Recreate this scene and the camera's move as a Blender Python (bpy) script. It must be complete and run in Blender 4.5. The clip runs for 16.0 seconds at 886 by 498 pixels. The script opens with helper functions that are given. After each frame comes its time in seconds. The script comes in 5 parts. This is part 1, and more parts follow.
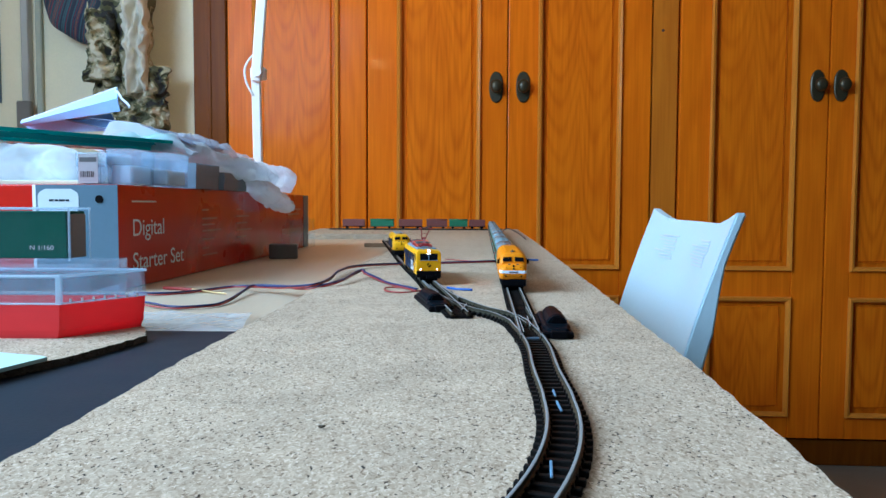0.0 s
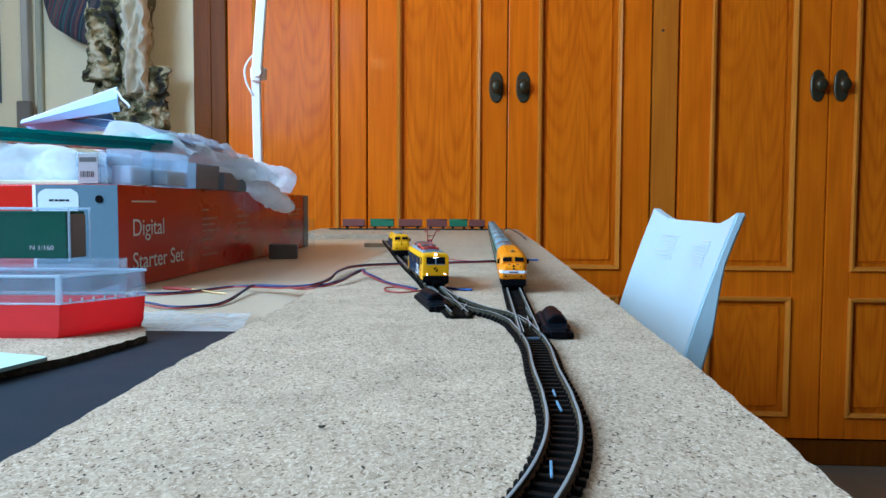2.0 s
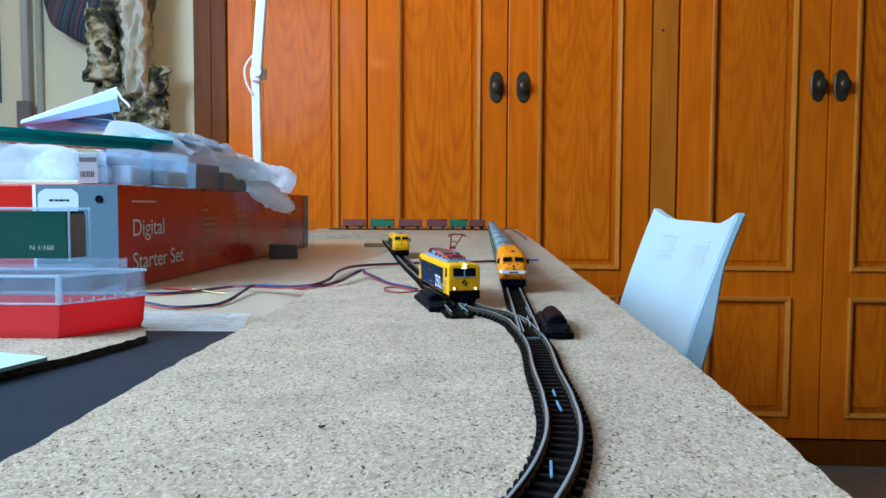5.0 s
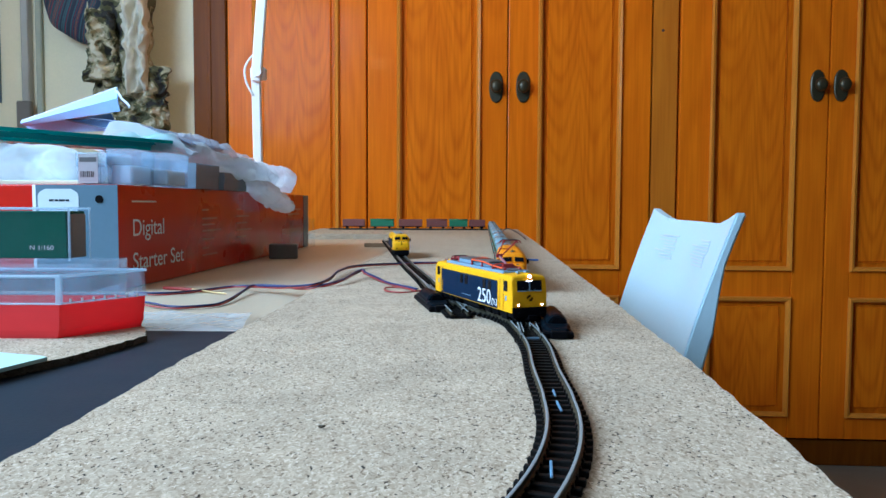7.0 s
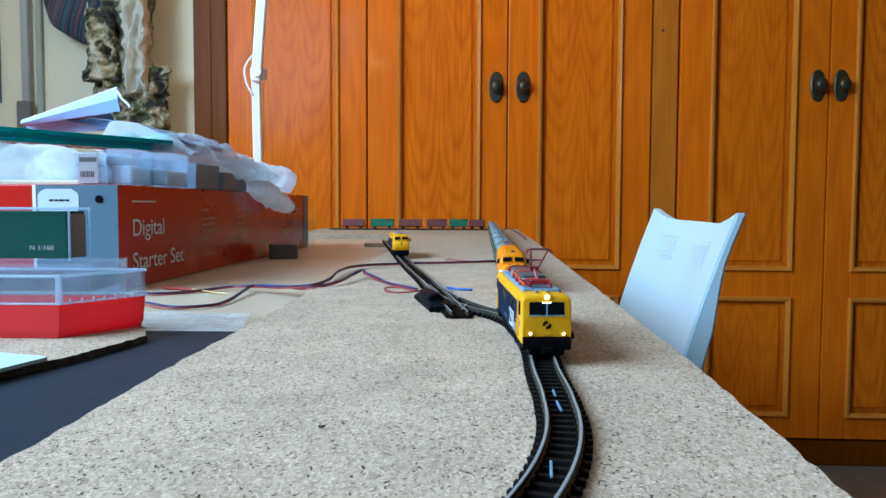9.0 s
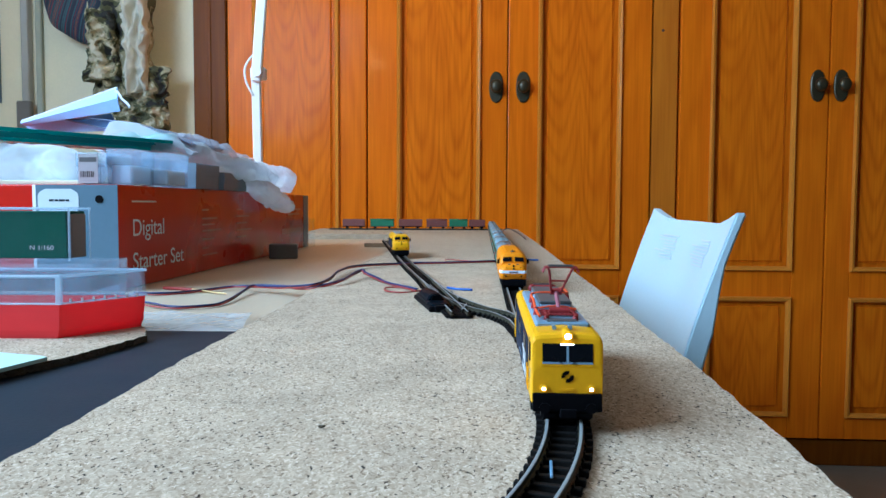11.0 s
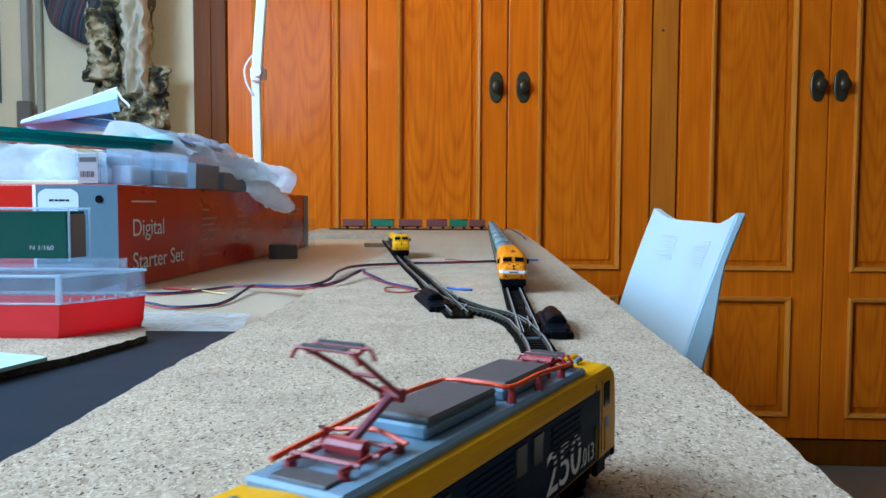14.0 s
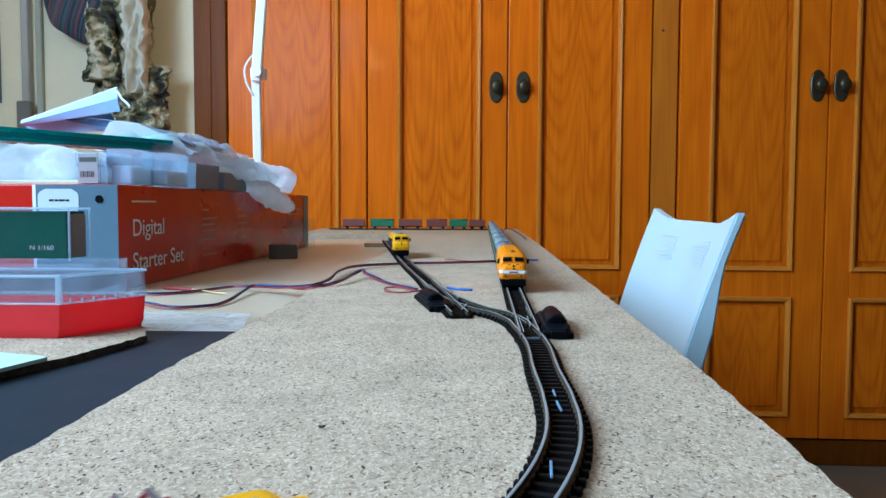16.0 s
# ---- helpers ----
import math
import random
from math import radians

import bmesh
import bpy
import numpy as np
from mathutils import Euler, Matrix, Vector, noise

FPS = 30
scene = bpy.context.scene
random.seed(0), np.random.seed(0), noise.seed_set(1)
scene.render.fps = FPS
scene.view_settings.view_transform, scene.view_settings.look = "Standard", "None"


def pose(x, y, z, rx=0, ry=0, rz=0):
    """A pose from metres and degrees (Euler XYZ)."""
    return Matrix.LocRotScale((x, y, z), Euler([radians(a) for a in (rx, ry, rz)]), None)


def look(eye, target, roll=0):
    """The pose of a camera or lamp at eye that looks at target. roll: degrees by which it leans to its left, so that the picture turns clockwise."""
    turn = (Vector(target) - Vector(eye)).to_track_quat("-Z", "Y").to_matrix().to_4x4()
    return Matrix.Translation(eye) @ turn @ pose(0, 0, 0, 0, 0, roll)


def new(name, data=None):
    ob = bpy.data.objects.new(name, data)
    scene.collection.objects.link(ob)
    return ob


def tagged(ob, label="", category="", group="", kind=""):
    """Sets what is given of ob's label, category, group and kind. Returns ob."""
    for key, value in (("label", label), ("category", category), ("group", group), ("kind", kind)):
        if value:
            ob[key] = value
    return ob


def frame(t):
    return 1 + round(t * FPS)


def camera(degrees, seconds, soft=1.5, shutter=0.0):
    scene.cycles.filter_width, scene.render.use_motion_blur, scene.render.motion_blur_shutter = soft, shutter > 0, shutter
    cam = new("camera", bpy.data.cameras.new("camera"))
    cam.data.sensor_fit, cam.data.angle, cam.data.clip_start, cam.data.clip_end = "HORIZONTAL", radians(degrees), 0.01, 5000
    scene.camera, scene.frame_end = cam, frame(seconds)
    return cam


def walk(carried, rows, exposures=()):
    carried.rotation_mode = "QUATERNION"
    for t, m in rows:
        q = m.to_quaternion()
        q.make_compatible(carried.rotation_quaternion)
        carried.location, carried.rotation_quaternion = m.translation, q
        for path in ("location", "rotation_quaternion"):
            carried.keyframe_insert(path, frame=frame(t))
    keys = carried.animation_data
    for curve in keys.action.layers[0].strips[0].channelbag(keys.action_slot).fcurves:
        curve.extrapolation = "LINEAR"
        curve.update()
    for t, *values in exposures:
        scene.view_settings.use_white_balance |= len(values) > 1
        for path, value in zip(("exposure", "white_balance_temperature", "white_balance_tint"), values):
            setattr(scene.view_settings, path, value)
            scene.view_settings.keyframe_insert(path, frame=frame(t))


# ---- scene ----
# ---------------- camera ----------------
cam = camera(59.35, 16.0, shutter=0.5)
EYE = (0.0, 0.0, 0.0654)
CAM_POSE = look(EYE, (0.0, 1.0, 0.0654 - math.tan(0.05616)), 0.24)
walk(cam, [(0.0, CAM_POSE), (16.0, CAM_POSE)], exposures=((0.0, 0.12, 5480, 16), (16.0, 0.12, 5480, 16)))

# ---------------- light ----------------
world = bpy.data.worlds.new("world")
scene.world = world
world.use_nodes = True
wn = world.node_tree.nodes
sky = wn.new("ShaderNodeTexSky")
sky.sky_type = "NISHITA"
sky.sun_disc = False
sky.sun_elevation = radians(40)
sky.sun_rotation = radians(200)
world.node_tree.links.new(sky.outputs[0], wn["Background"].inputs[0])
wn["Background"].inputs[1].default_value = 0.12


def area_lamp(name, m, sx, sy, power, colour):
    d = bpy.data.lights.new(name, "AREA")
    d.shape, d.size, d.size_y, d.energy, d.color = "RECTANGLE", sx, sy, power, colour
    ob = new(name, d)
    ob.matrix_world = m
    return ob


area_lamp("window_light", look((-1.50, 0.12, 1.00), (-0.1, 0.62, 0.0)), 1.7, 1.0, 84, (0.60, 0.85, 1.0))


def point_lamp(name, at, power, size, colour):
    d = bpy.data.lights.new(name, "POINT")
    d.energy, d.shadow_soft_size, d.color = power, size, colour
    ob = new(name, d)
    ob.location = at
    return ob


point_lamp("ceiling_bulb_light", (-0.15, 1.45, 1.46), 7.6, 0.06, (1.0, 0.70, 0.36))
point_lamp("desk_lamp_light", (-0.452, 1.450, 0.742), 2.2, 0.012, (1.0, 0.84, 0.30))

# ---------------- materials ----------------


def mat(name, colour, rough=0.5, metal=0.0, scale=300.0, vary=0.15, bump=0.15, stretch=(1, 1, 1), big=12.0, coat=0.0, spec=0.5):
    """Two scales of colour change and a fine relief round one base colour."""
    m = bpy.data.materials.new(name)
    m.use_nodes = True
    nt = m.node_tree
    b = nt.nodes["Principled BSDF"]
    tc = nt.nodes.new("ShaderNodeTexCoord")
    mp = nt.nodes.new("ShaderNodeMapping")
    mp.inputs["Scale"].default_value = stretch
    nt.links.new(tc.outputs["Object"], mp.inputs["Vector"])
    n1 = nt.nodes.new("ShaderNodeTexNoise")
    n1.inputs["Scale"].default_value, n1.inputs["Detail"].default_value = scale, 4
    n2 = nt.nodes.new("ShaderNodeTexNoise")
    n2.inputs["Scale"].default_value, n2.inputs["Detail"].default_value = big, 3
    for n in (n1, n2):
        nt.links.new(mp.outputs[0], n.inputs["Vector"])
    add = nt.nodes.new("ShaderNodeMath")
    add.operation = "ADD"
    nt.links.new(n1.outputs[0], add.inputs[0])
    nt.links.new(n2.outputs[0], add.inputs[1])
    ramp = nt.nodes.new("ShaderNodeMapRange")
    ramp.inputs[1].default_value, ramp.inputs[2].default_value = 0.6, 1.4
    ramp.inputs[3].default_value, ramp.inputs[4].default_value = 1 - vary, 1 + vary
    nt.links.new(add.outputs[0], ramp.inputs[0])
    mul = nt.nodes.new("ShaderNodeVectorMath")
    mul.operation = "SCALE"
    mul.inputs[0].default_value = colour
    nt.links.new(ramp.outputs[0], mul.inputs["Scale"])
    nt.links.new(mul.outputs[0], b.inputs["Base Color"])
    rr = nt.nodes.new("ShaderNodeMapRange")
    rr.inputs[1].default_value, rr.inputs[2].default_value = 0.3, 0.7
    rr.inputs[3].default_value, rr.inputs[4].default_value = max(rough - 0.08, 0.02), min(rough + 0.08, 1)
    nt.links.new(n2.outputs[0], rr.inputs[0])
    nt.links.new(rr.outputs[0], b.inputs["Roughness"])
    b.inputs["Metallic"].default_value = metal
    b.inputs["Coat Weight"].default_value = coat
    b.inputs["Coat Roughness"].default_value = 0.12
    b.inputs["Specular IOR Level"].default_value = spec
    if bump:
        bp = nt.nodes.new("ShaderNodeBump")
        bp.inputs["Strength"].default_value, bp.inputs["Distance"].default_value = bump, 0.3 / scale
        nt.links.new(n1.outputs[0], bp.inputs["Height"])
        nt.links.new(bp.outputs[0], b.inputs["Normal"])
    return m


def glow(name, colour, strength):
    m = bpy.data.materials.new(name)
    m.use_nodes = True
    b = m.node_tree.nodes["Principled BSDF"]
    b.inputs["Base Color"].default_value = (*colour, 1)
    b.inputs["Emission Color"].default_value = (*colour, 1)
    b.inputs["Emission Strength"].default_value = strength
    return m


def clear_plastic(name, tint, rough=0.08, mix=0.8, milk=0.0):
    """Thin clear plastic: mostly see-through, with gloss and a milky share."""
    m = bpy.data.materials.new(name)
    m.use_nodes = True
    nt = m.node_tree
    b = nt.nodes["Principled BSDF"]
    b.inputs["Base Color"].default_value = (*tint, 1)
    b.inputs["Roughness"].default_value = rough
    tr = nt.nodes.new("ShaderNodeBsdfTransparent")
    tr.inputs[0].default_value = (*[0.6 + 0.4 * c for c in tint], 1)
    tc = nt.nodes.new("ShaderNodeTexCoord")
    no = nt.nodes.new("ShaderNodeTexNoise")
    no.inputs["Scale"].default_value = 60
    nt.links.new(tc.outputs["Object"], no.inputs["Vector"])
    mr = nt.nodes.new("ShaderNodeMapRange")
    mr.inputs[1].default_value, mr.inputs[2].default_value = 0.3, 0.7
    swing = min(0.03, 0.5 * (1 - mix))
    mr.inputs[3].default_value, mr.inputs[4].default_value = max(mix - swing, 0), min(mix + swing, 1)
    nt.links.new(no.outputs[0], mr.inputs[0])
    bp = nt.nodes.new("ShaderNodeBump")
    bp.inputs["Strength"].default_value, bp.inputs["Distance"].default_value = 0.3, 0.001
    nt.links.new(no.outputs[0], bp.inputs["Height"])
    nt.links.new(bp.outputs[0], b.inputs["Normal"])
    mx = nt.nodes.new("ShaderNodeMixShader")
    nt.links.new(mr.outputs[0], mx.inputs[0])
    through_light = nt.nodes.new("ShaderNodeBsdfTranslucent")
    through_light.inputs[0].default_value = (*tint, 1)
    body = nt.nodes.new("ShaderNodeMixShader")
    body.inputs[0].default_value = milk
    nt.links.new(b.outputs[0], body.inputs[1])
    nt.links.new(through_light.outputs[0], body.inputs[2])
    nt.links.new(body.outputs[0], mx.inputs[1])
    nt.links.new(tr.outputs[0], mx.inputs[2])
    nt.links.new(mx.outputs[0], nt.nodes["Material Output"].inputs[0])
    return m


def cork(name, tone=1.0):
    """Pressed cork granulate: pale crumbs of several tones, dark bark specks."""
    m = bpy.data.materials.new(name)
    m.use_nodes = True
    nt = m.node_tree
    b = nt.nodes["Principled BSDF"]
    b.inputs["Roughness"].default_value = 0.9
    b.inputs["Specular IOR Level"].default_value = 0.2
    tc = nt.nodes.new("ShaderNodeTexCoord")
    wob = nt.nodes.new("ShaderNodeTexNoise")
    wob.inputs["Scale"].default_value = 350
    nt.links.new(tc.outputs["Object"], wob.inputs["Vector"])
    mixv = nt.nodes.new("ShaderNodeMix")
    mixv.data_type = "VECTOR"
    mixv.inputs[0].default_value = 0.0035
    nt.links.new(tc.outputs["Object"], mixv.inputs[4])
    nt.links.new(wob.outputs["Color"], mixv.inputs[5])
    vo = nt.nodes.new("ShaderNodeTexVoronoi")
    vo.inputs["Scale"].default_value = 1700
    # Grains drawn out in depth to offset foreshortening at the camera's low angle.
    depth_stretch = nt.nodes.new("ShaderNodeMapping")
    depth_stretch.inputs["Scale"].default_value = (1.0, 0.42, 1.0)
    nt.links.new(mixv.outputs[1], depth_stretch.inputs["Vector"])
    nt.links.new(depth_stretch.outputs[0], vo.inputs["Vector"])
    sep = nt.nodes.new("ShaderNodeSeparateColor")
    nt.links.new(vo.outputs["Color"], sep.inputs[0])
    ramp = nt.nodes.new("ShaderNodeValToRGB")
    el = ramp.color_ramp.elements
    el[0].position, el[0].color = 0.0, (0.035 * tone, 0.026 * tone, 0.020 * tone, 1)
    el[1].position, el[1].color = 1.0, (0.70 * tone, 0.57 * tone, 0.42 * tone, 1)
    for p, c in ((0.016, (0.05, 0.030, 0.018)), (0.034, (0.27, 0.185, 0.115)), (0.16, (0.415, 0.300, 0.195)), (0.5, (0.495, 0.375, 0.258)), (0.85, (0.575, 0.440, 0.305))):
        e = el.new(p)
        e.color = (*[v * tone for v in c], 1)
    nt.links.new(sep.outputs[0], ramp.inputs[0])
    big = nt.nodes.new("ShaderNodeTexNoise")
    big.inputs["Scale"].default_value, big.inputs["Detail"].default_value = 28, 5
    nt.links.new(tc.outputs["Object"], big.inputs["Vector"])
    mr = nt.nodes.new("ShaderNodeMapRange")
    mr.inputs[1].default_value, mr.inputs[2].default_value = 0.3, 0.7
    mr.inputs[3].default_value, mr.inputs[4].default_value = 0.88, 1.10
    nt.links.new(big.outputs[0], mr.inputs[0])
    mul = nt.nodes.new("ShaderNodeVectorMath")
    mul.operation = "SCALE"
    nt.links.new(ramp.outputs[0], mul.inputs[0])
    nt.links.new(mr.outputs[0], mul.inputs["Scale"])
    nt.links.new(mul.outputs[0], b.inputs["Base Color"])
    bp = nt.nodes.new("ShaderNodeBump")
    bp.inputs["Strength"].default_value, bp.inputs["Distance"].default_value = 0.5, 0.0006
    nt.links.new(sep.outputs[1], bp.inputs["Height"])
    nt.links.new(bp.outputs[0], b.inputs["Normal"])
    return m


def varnished_pine(name, base, dark, seed=0.0, rings=1.0, rough=0.30, arches=0.0, coat=0.05):
    """Honey-varnished pine: long grain lines along z, with wavy ring figures."""
    m = bpy.data.materials.new(name)
    m.use_nodes = True
    nt = m.node_tree
    b = nt.nodes["Principled BSDF"]
    tc = nt.nodes.new("ShaderNodeTexCoord")
    oi = nt.nodes.new("ShaderNodeObjectInfo")
    cmb = nt.nodes.new("ShaderNodeCombineXYZ")
    rm = nt.nodes.new("ShaderNodeMath")
    rm.operation = "MULTIPLY_ADD"
    rm.inputs[1].default_value, rm.inputs[2].default_value = 7.0, seed
    nt.links.new(oi.outputs["Random"], rm.inputs[0])
    for i in range(3):
        nt.links.new(rm.outputs[0], cmb.inputs[i])
    ad = nt.nodes.new("ShaderNodeVectorMath")
    ad.operation = "ADD"
    nt.links.new(tc.outputs["Object"], ad.inputs[0])
    nt.links.new(cmb.outputs[0], ad.inputs[1])
    mp = nt.nodes.new("ShaderNodeMapping")
    mp.inputs["Scale"].default_value = (1.0, 1.0, 0.20)
    nt.links.new(ad.outputs[0], mp.inputs["Vector"])
    fig = nt.nodes.new("ShaderNodeTexNoise")
    fig.inputs["Scale"].default_value, fig.inputs["Detail"].default_value = 6.0, 1.0
    nt.links.new(mp.outputs[0], fig.inputs["Vector"])
    ring = nt.nodes.new("ShaderNodeMath")
    ring.operation = "MULTIPLY"
    ring.inputs[1].default_value = 44.0
    nt.links.new(fig.outputs[0], ring.inputs[0])
    sn = nt.nodes.new("ShaderNodeMath")
    sn.operation = "SINE"
    nt.links.new(ring.outputs[0], sn.inputs[0])
    mp2 = nt.nodes.new("ShaderNodeMapping")
    mp2.inputs["Scale"].default_value = (1.0, 1.0, 0.03)
    nt.links.new(ad.outputs[0], mp2.inputs["Vector"])
    fine = nt.nodes.new("ShaderNodeTexNoise")
    fine.inputs["Scale"].default_value, fine.inputs["Detail"].default_value = 150.0, 4.0
    nt.links.new(mp2.outputs[0], fine.inputs["Vector"])
    sm = nt.nodes.new("ShaderNodeMath")
    sm.operation = "MULTIPLY_ADD"
    sm.inputs[1].default_value = 0.20 * rings + 0.03
    nt.links.new(sn.outputs[0], sm.inputs[0])
    nt.links.new(fine.outputs[0], sm.inputs[2])
    if arches:
        def step(op, a, b):
            n = nt.nodes.new("ShaderNodeMath")
            n.operation = op
            for i, v in enumerate((a, b)):
                if isinstance(v, float):
                    n.inputs[i].default_value = v
                elif v is not None:
                    nt.links.new(v, n.inputs[i])
            return n.outputs[0]
        sep = nt.nodes.new("ShaderNodeSeparateXYZ")
        nt.links.new(tc.outputs["Object"], sep.inputs[0])
        lobe = step("SUBTRACT", step("ABSOLUTE", sep.outputs[0], None), 0.058)
        bow = step("MULTIPLY", step("MULTIPLY", lobe, lobe), 62.0)
        high = step("SUBTRACT", sep.outputs[2], bow)
        warp = step("MULTIPLY", fig.outputs[0], 0.95)
        wave = step("SINE", step("MULTIPLY", step("ADD", high, warp), 52.0), None)
        curl = step("POWER", step("MULTIPLY_ADD", wave, 0.5), 2.5)
        curl.node.inputs[0].links[0].from_node.inputs[2].default_value = 0.5
        fade = step("MULTIPLY", curl, step("MULTIPLY", fig.outputs[0], arches))
        total = step("ADD", sm.outputs[0], fade)
    else:
        total = sm.outputs[0]
    mr = nt.nodes.new("ShaderNodeMapRange")
    mr.inputs[1].default_value, mr.inputs[2].default_value = 0.22, 0.92
    nt.links.new(total, mr.inputs[0])
    mix = nt.nodes.new("ShaderNodeMix")
    mix.data_type = "RGBA"
    mix.inputs[6].default_value, mix.inputs[7].default_value = (*base, 1), (*dark, 1)
    nt.links.new(mr.outputs[0], mix.inputs[0])
    nt.links.new(mix.outputs[2], b.inputs["Base Color"])
    b.inputs["Roughness"].default_value = rough
    b.inputs["Coat Weight"].default_value = coat
    b.inputs["Coat Roughness"].default_value = 0.11
    b.inputs["Specular IOR Level"].default_value = 0.04
    bp = nt.nodes.new("ShaderNodeBump")
    bp.inputs["Strength"].default_value, bp.inputs["Distance"].default_value = 0.12, 0.002
    nt.links.new(fine.outputs[0], bp.inputs["Height"])
    nt.links.new(bp.outputs[0], b.inputs["Normal"])
    return m


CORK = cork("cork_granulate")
# Darkest cork: shadow along the offcut's edge as colour, and a bark crumb.
CORK_DARK = cork("cork_shade_bark", 0.22)
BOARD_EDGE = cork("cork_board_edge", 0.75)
PINE = varnished_pine("honey_pine_panel", (0.84, 0.200, 0.0015), (0.60, 0.110, 0.0006), 0.0, 0.22, arches=0.46)
PINE_STILE = varnished_pine("honey_pine_stile", (0.84, 0.186, 0.001), (0.64, 0.118, 0.0006), 3.0, 0.45)
PINE_DARK = varnished_pine("brown_pine_filler", (0.20, 0.055, 0.004), (0.13, 0.032, 0.003), 5.0, 0.4, coat=0.01)
PINE_PALE = varnished_pine("pale_pine_filler", (0.62, 0.185, 0.012), (0.48, 0.125, 0.008), 9.0, 0.5)
PINE_BEAD = varnished_pine("light_pine_bead", (0.74, 0.26, 0.03), (0.60, 0.19, 0.015), 11.0, 0.3)
WALL = mat("cream_wall_paint", (0.84, 0.74, 0.52), 0.85, scale=180, vary=0.04, bump=0.2)
# Ceiling is out of view; its tone is lowered to weaken the fill.
CEIL = mat("dimmed_ceiling_paint", (0.52, 0.49, 0.44), 0.9, scale=150, vary=0.03)
FLOOR = mat("grey_floor_tile", (0.22, 0.20, 0.16), 0.4, scale=120, vary=0.12)
DESK = mat("pale_desk_laminate", (0.50, 0.40, 0.275), 0.45, scale=220, vary=0.10, stretch=(6, 0.4, 1), big=6, bump=0.05)
MAT_BLUE = mat("dark_slate_mat", (0.016, 0.025, 0.036), 0.5, scale=500, vary=0.15, spec=0.15)
BLACK = mat("black_plastic", (0.004, 0.004, 0.005), 0.5, scale=400, vary=0.2, spec=0.03)
SLEEPER = mat("black_brown_sleeper", (0.009, 0.0085, 0.008), 0.6, scale=900, vary=0.3, spec=0.06)
RAIL = mat("nickel_rail", (0.27, 0.295, 0.29), 0.42, 0.1, scale=700, vary=0.15, spec=0.3)
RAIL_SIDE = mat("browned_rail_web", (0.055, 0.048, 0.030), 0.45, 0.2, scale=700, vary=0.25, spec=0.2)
YELLOW = mat("yellow_loco_paint", (0.80, 0.375, 0.001), 0.38, scale=600, vary=0.05, bump=0.04, spec=0.10)
ORANGE = mat("orange_loco_paint", (0.84, 0.25, 0.002), 0.38, scale=600, vary=0.05, bump=0.04, spec=0.12)
NAVY = mat("navy_side_paint", (0.007, 0.018, 0.040), 0.5, scale=600, vary=0.08, bump=0.04, spec=0.03)
ROOF_GREY = mat("blue_grey_roof", (0.17, 0.27, 0.35), 0.5, scale=500, vary=0.1)
ROOF_DARK = mat("dark_grey_roof_box", (0.075, 0.075, 0.075), 0.55, scale=500, vary=0.12)
PANTO_RED = mat("dark_red_pantograph", (0.30, 0.022, 0.022), 0.45, scale=500, vary=0.15)
WIRE_RED = mat("orange_red_roof_line", (0.82, 0.085, 0.015), 0.45, scale=500, vary=0.1)
GLASS_DARK = mat("dark_cab_glass", (0.005, 0.006, 0.008), 0.15, scale=300, vary=0.1, bump=0.0, spec=0.12)
WHITE = mat("white_print", (0.82, 0.82, 0.80), 0.5, scale=400, vary=0.03, bump=0.0)
LAMP_ON = glow("lit_headlight", (1.0, 0.97, 0.90), 9.0)
BOX_RED = mat("red_printed_card", (0.52, 0.013, 0.005), 0.30, scale=160, vary=0.06, bump=0.02, coat=0.30, spec=0.15)
BOX_GREY = mat("grey_printed_card", (0.10, 0.165, 0.22), 0.38, scale=160, vary=0.05, bump=0.03, coat=0.08, spec=0.2)
PRINT_PALE = mat("pale_print", (0.75, 0.66, 0.60), 0.5, scale=400, vary=0.05, bump=0.0)
TRAY_RED = clear_plastic("coral_red_plastic", (1.0, 0.080, 0.090), 0.30, 0.02, 0.50)
GREEN_CASE = mat("dark_green_card", (0.001, 0.085, 0.045), 0.5, scale=300, vary=0.06, bump=0.02, spec=0.1)
TEAL = mat("teal_plastic", (0.0, 0.40, 0.36), 0.28, scale=200, vary=0.08, bump=0.02)
CHAIR_WHITE = mat("white_moulded_plastic", (0.56, 0.71, 0.76), 0.40, scale=250, vary=0.03, bump=0.03)
LAMP_WHITE = mat("cream_white_enamel", (0.78, 0.75, 0.68), 0.35, scale=250, vary=0.03, bump=0.02)
BRONZE = mat("dark_bronze", (0.055, 0.045, 0.022), 0.36, 0.4, scale=300, vary=0.25)
WAGON_BROWN = mat("oxide_brown_wagon", (0.17, 0.045, 0.035), 0.55, scale=500, vary=0.15)
WAGON_GREEN = mat("green_wagon", (0.012, 0.15, 0.07), 0.5, scale=500, vary=0.12)
COACH_GREEN = mat("dark_green_coach", (0.018, 0.19, 0.135), 0.45, scale=500, vary=0.12)
COACH_ROOF = mat("silver_blue_coach_roof", (0.17, 0.26, 0.29), 0.5, scale=500, vary=0.1)
RED_PAINT = mat("red_vent", (0.5, 0.03, 0.02), 0.5, scale=500, vary=0.1)
CLEAR = clear_plastic("clear_polystyrene", (0.86, 0.93, 1.0), 0.07, 0.95)
CLEAR_MILKY = clear_plastic("milky_blister", (0.88, 0.95, 1.0), 0.18, 0.12, 0.4)
FILM = clear_plastic("crumpled_clear_film", (0.88, 0.94, 1.0), 0.14, 0.62, 0.3)
BAG = clear_plastic("thin_milky_film", (0.90, 0.97, 1.0), 0.16, 0.20, 0.85)
CLEAR_BLUE = clear_plastic("bluish_polystyrene", (0.80, 0.91, 1.0), 0.08, 0.82, 0.4)
EDGE_CLEAR = clear_plastic("clear_moulded_edge", (0.80, 0.92, 1.0), 0.06, 0.62, 0.3)
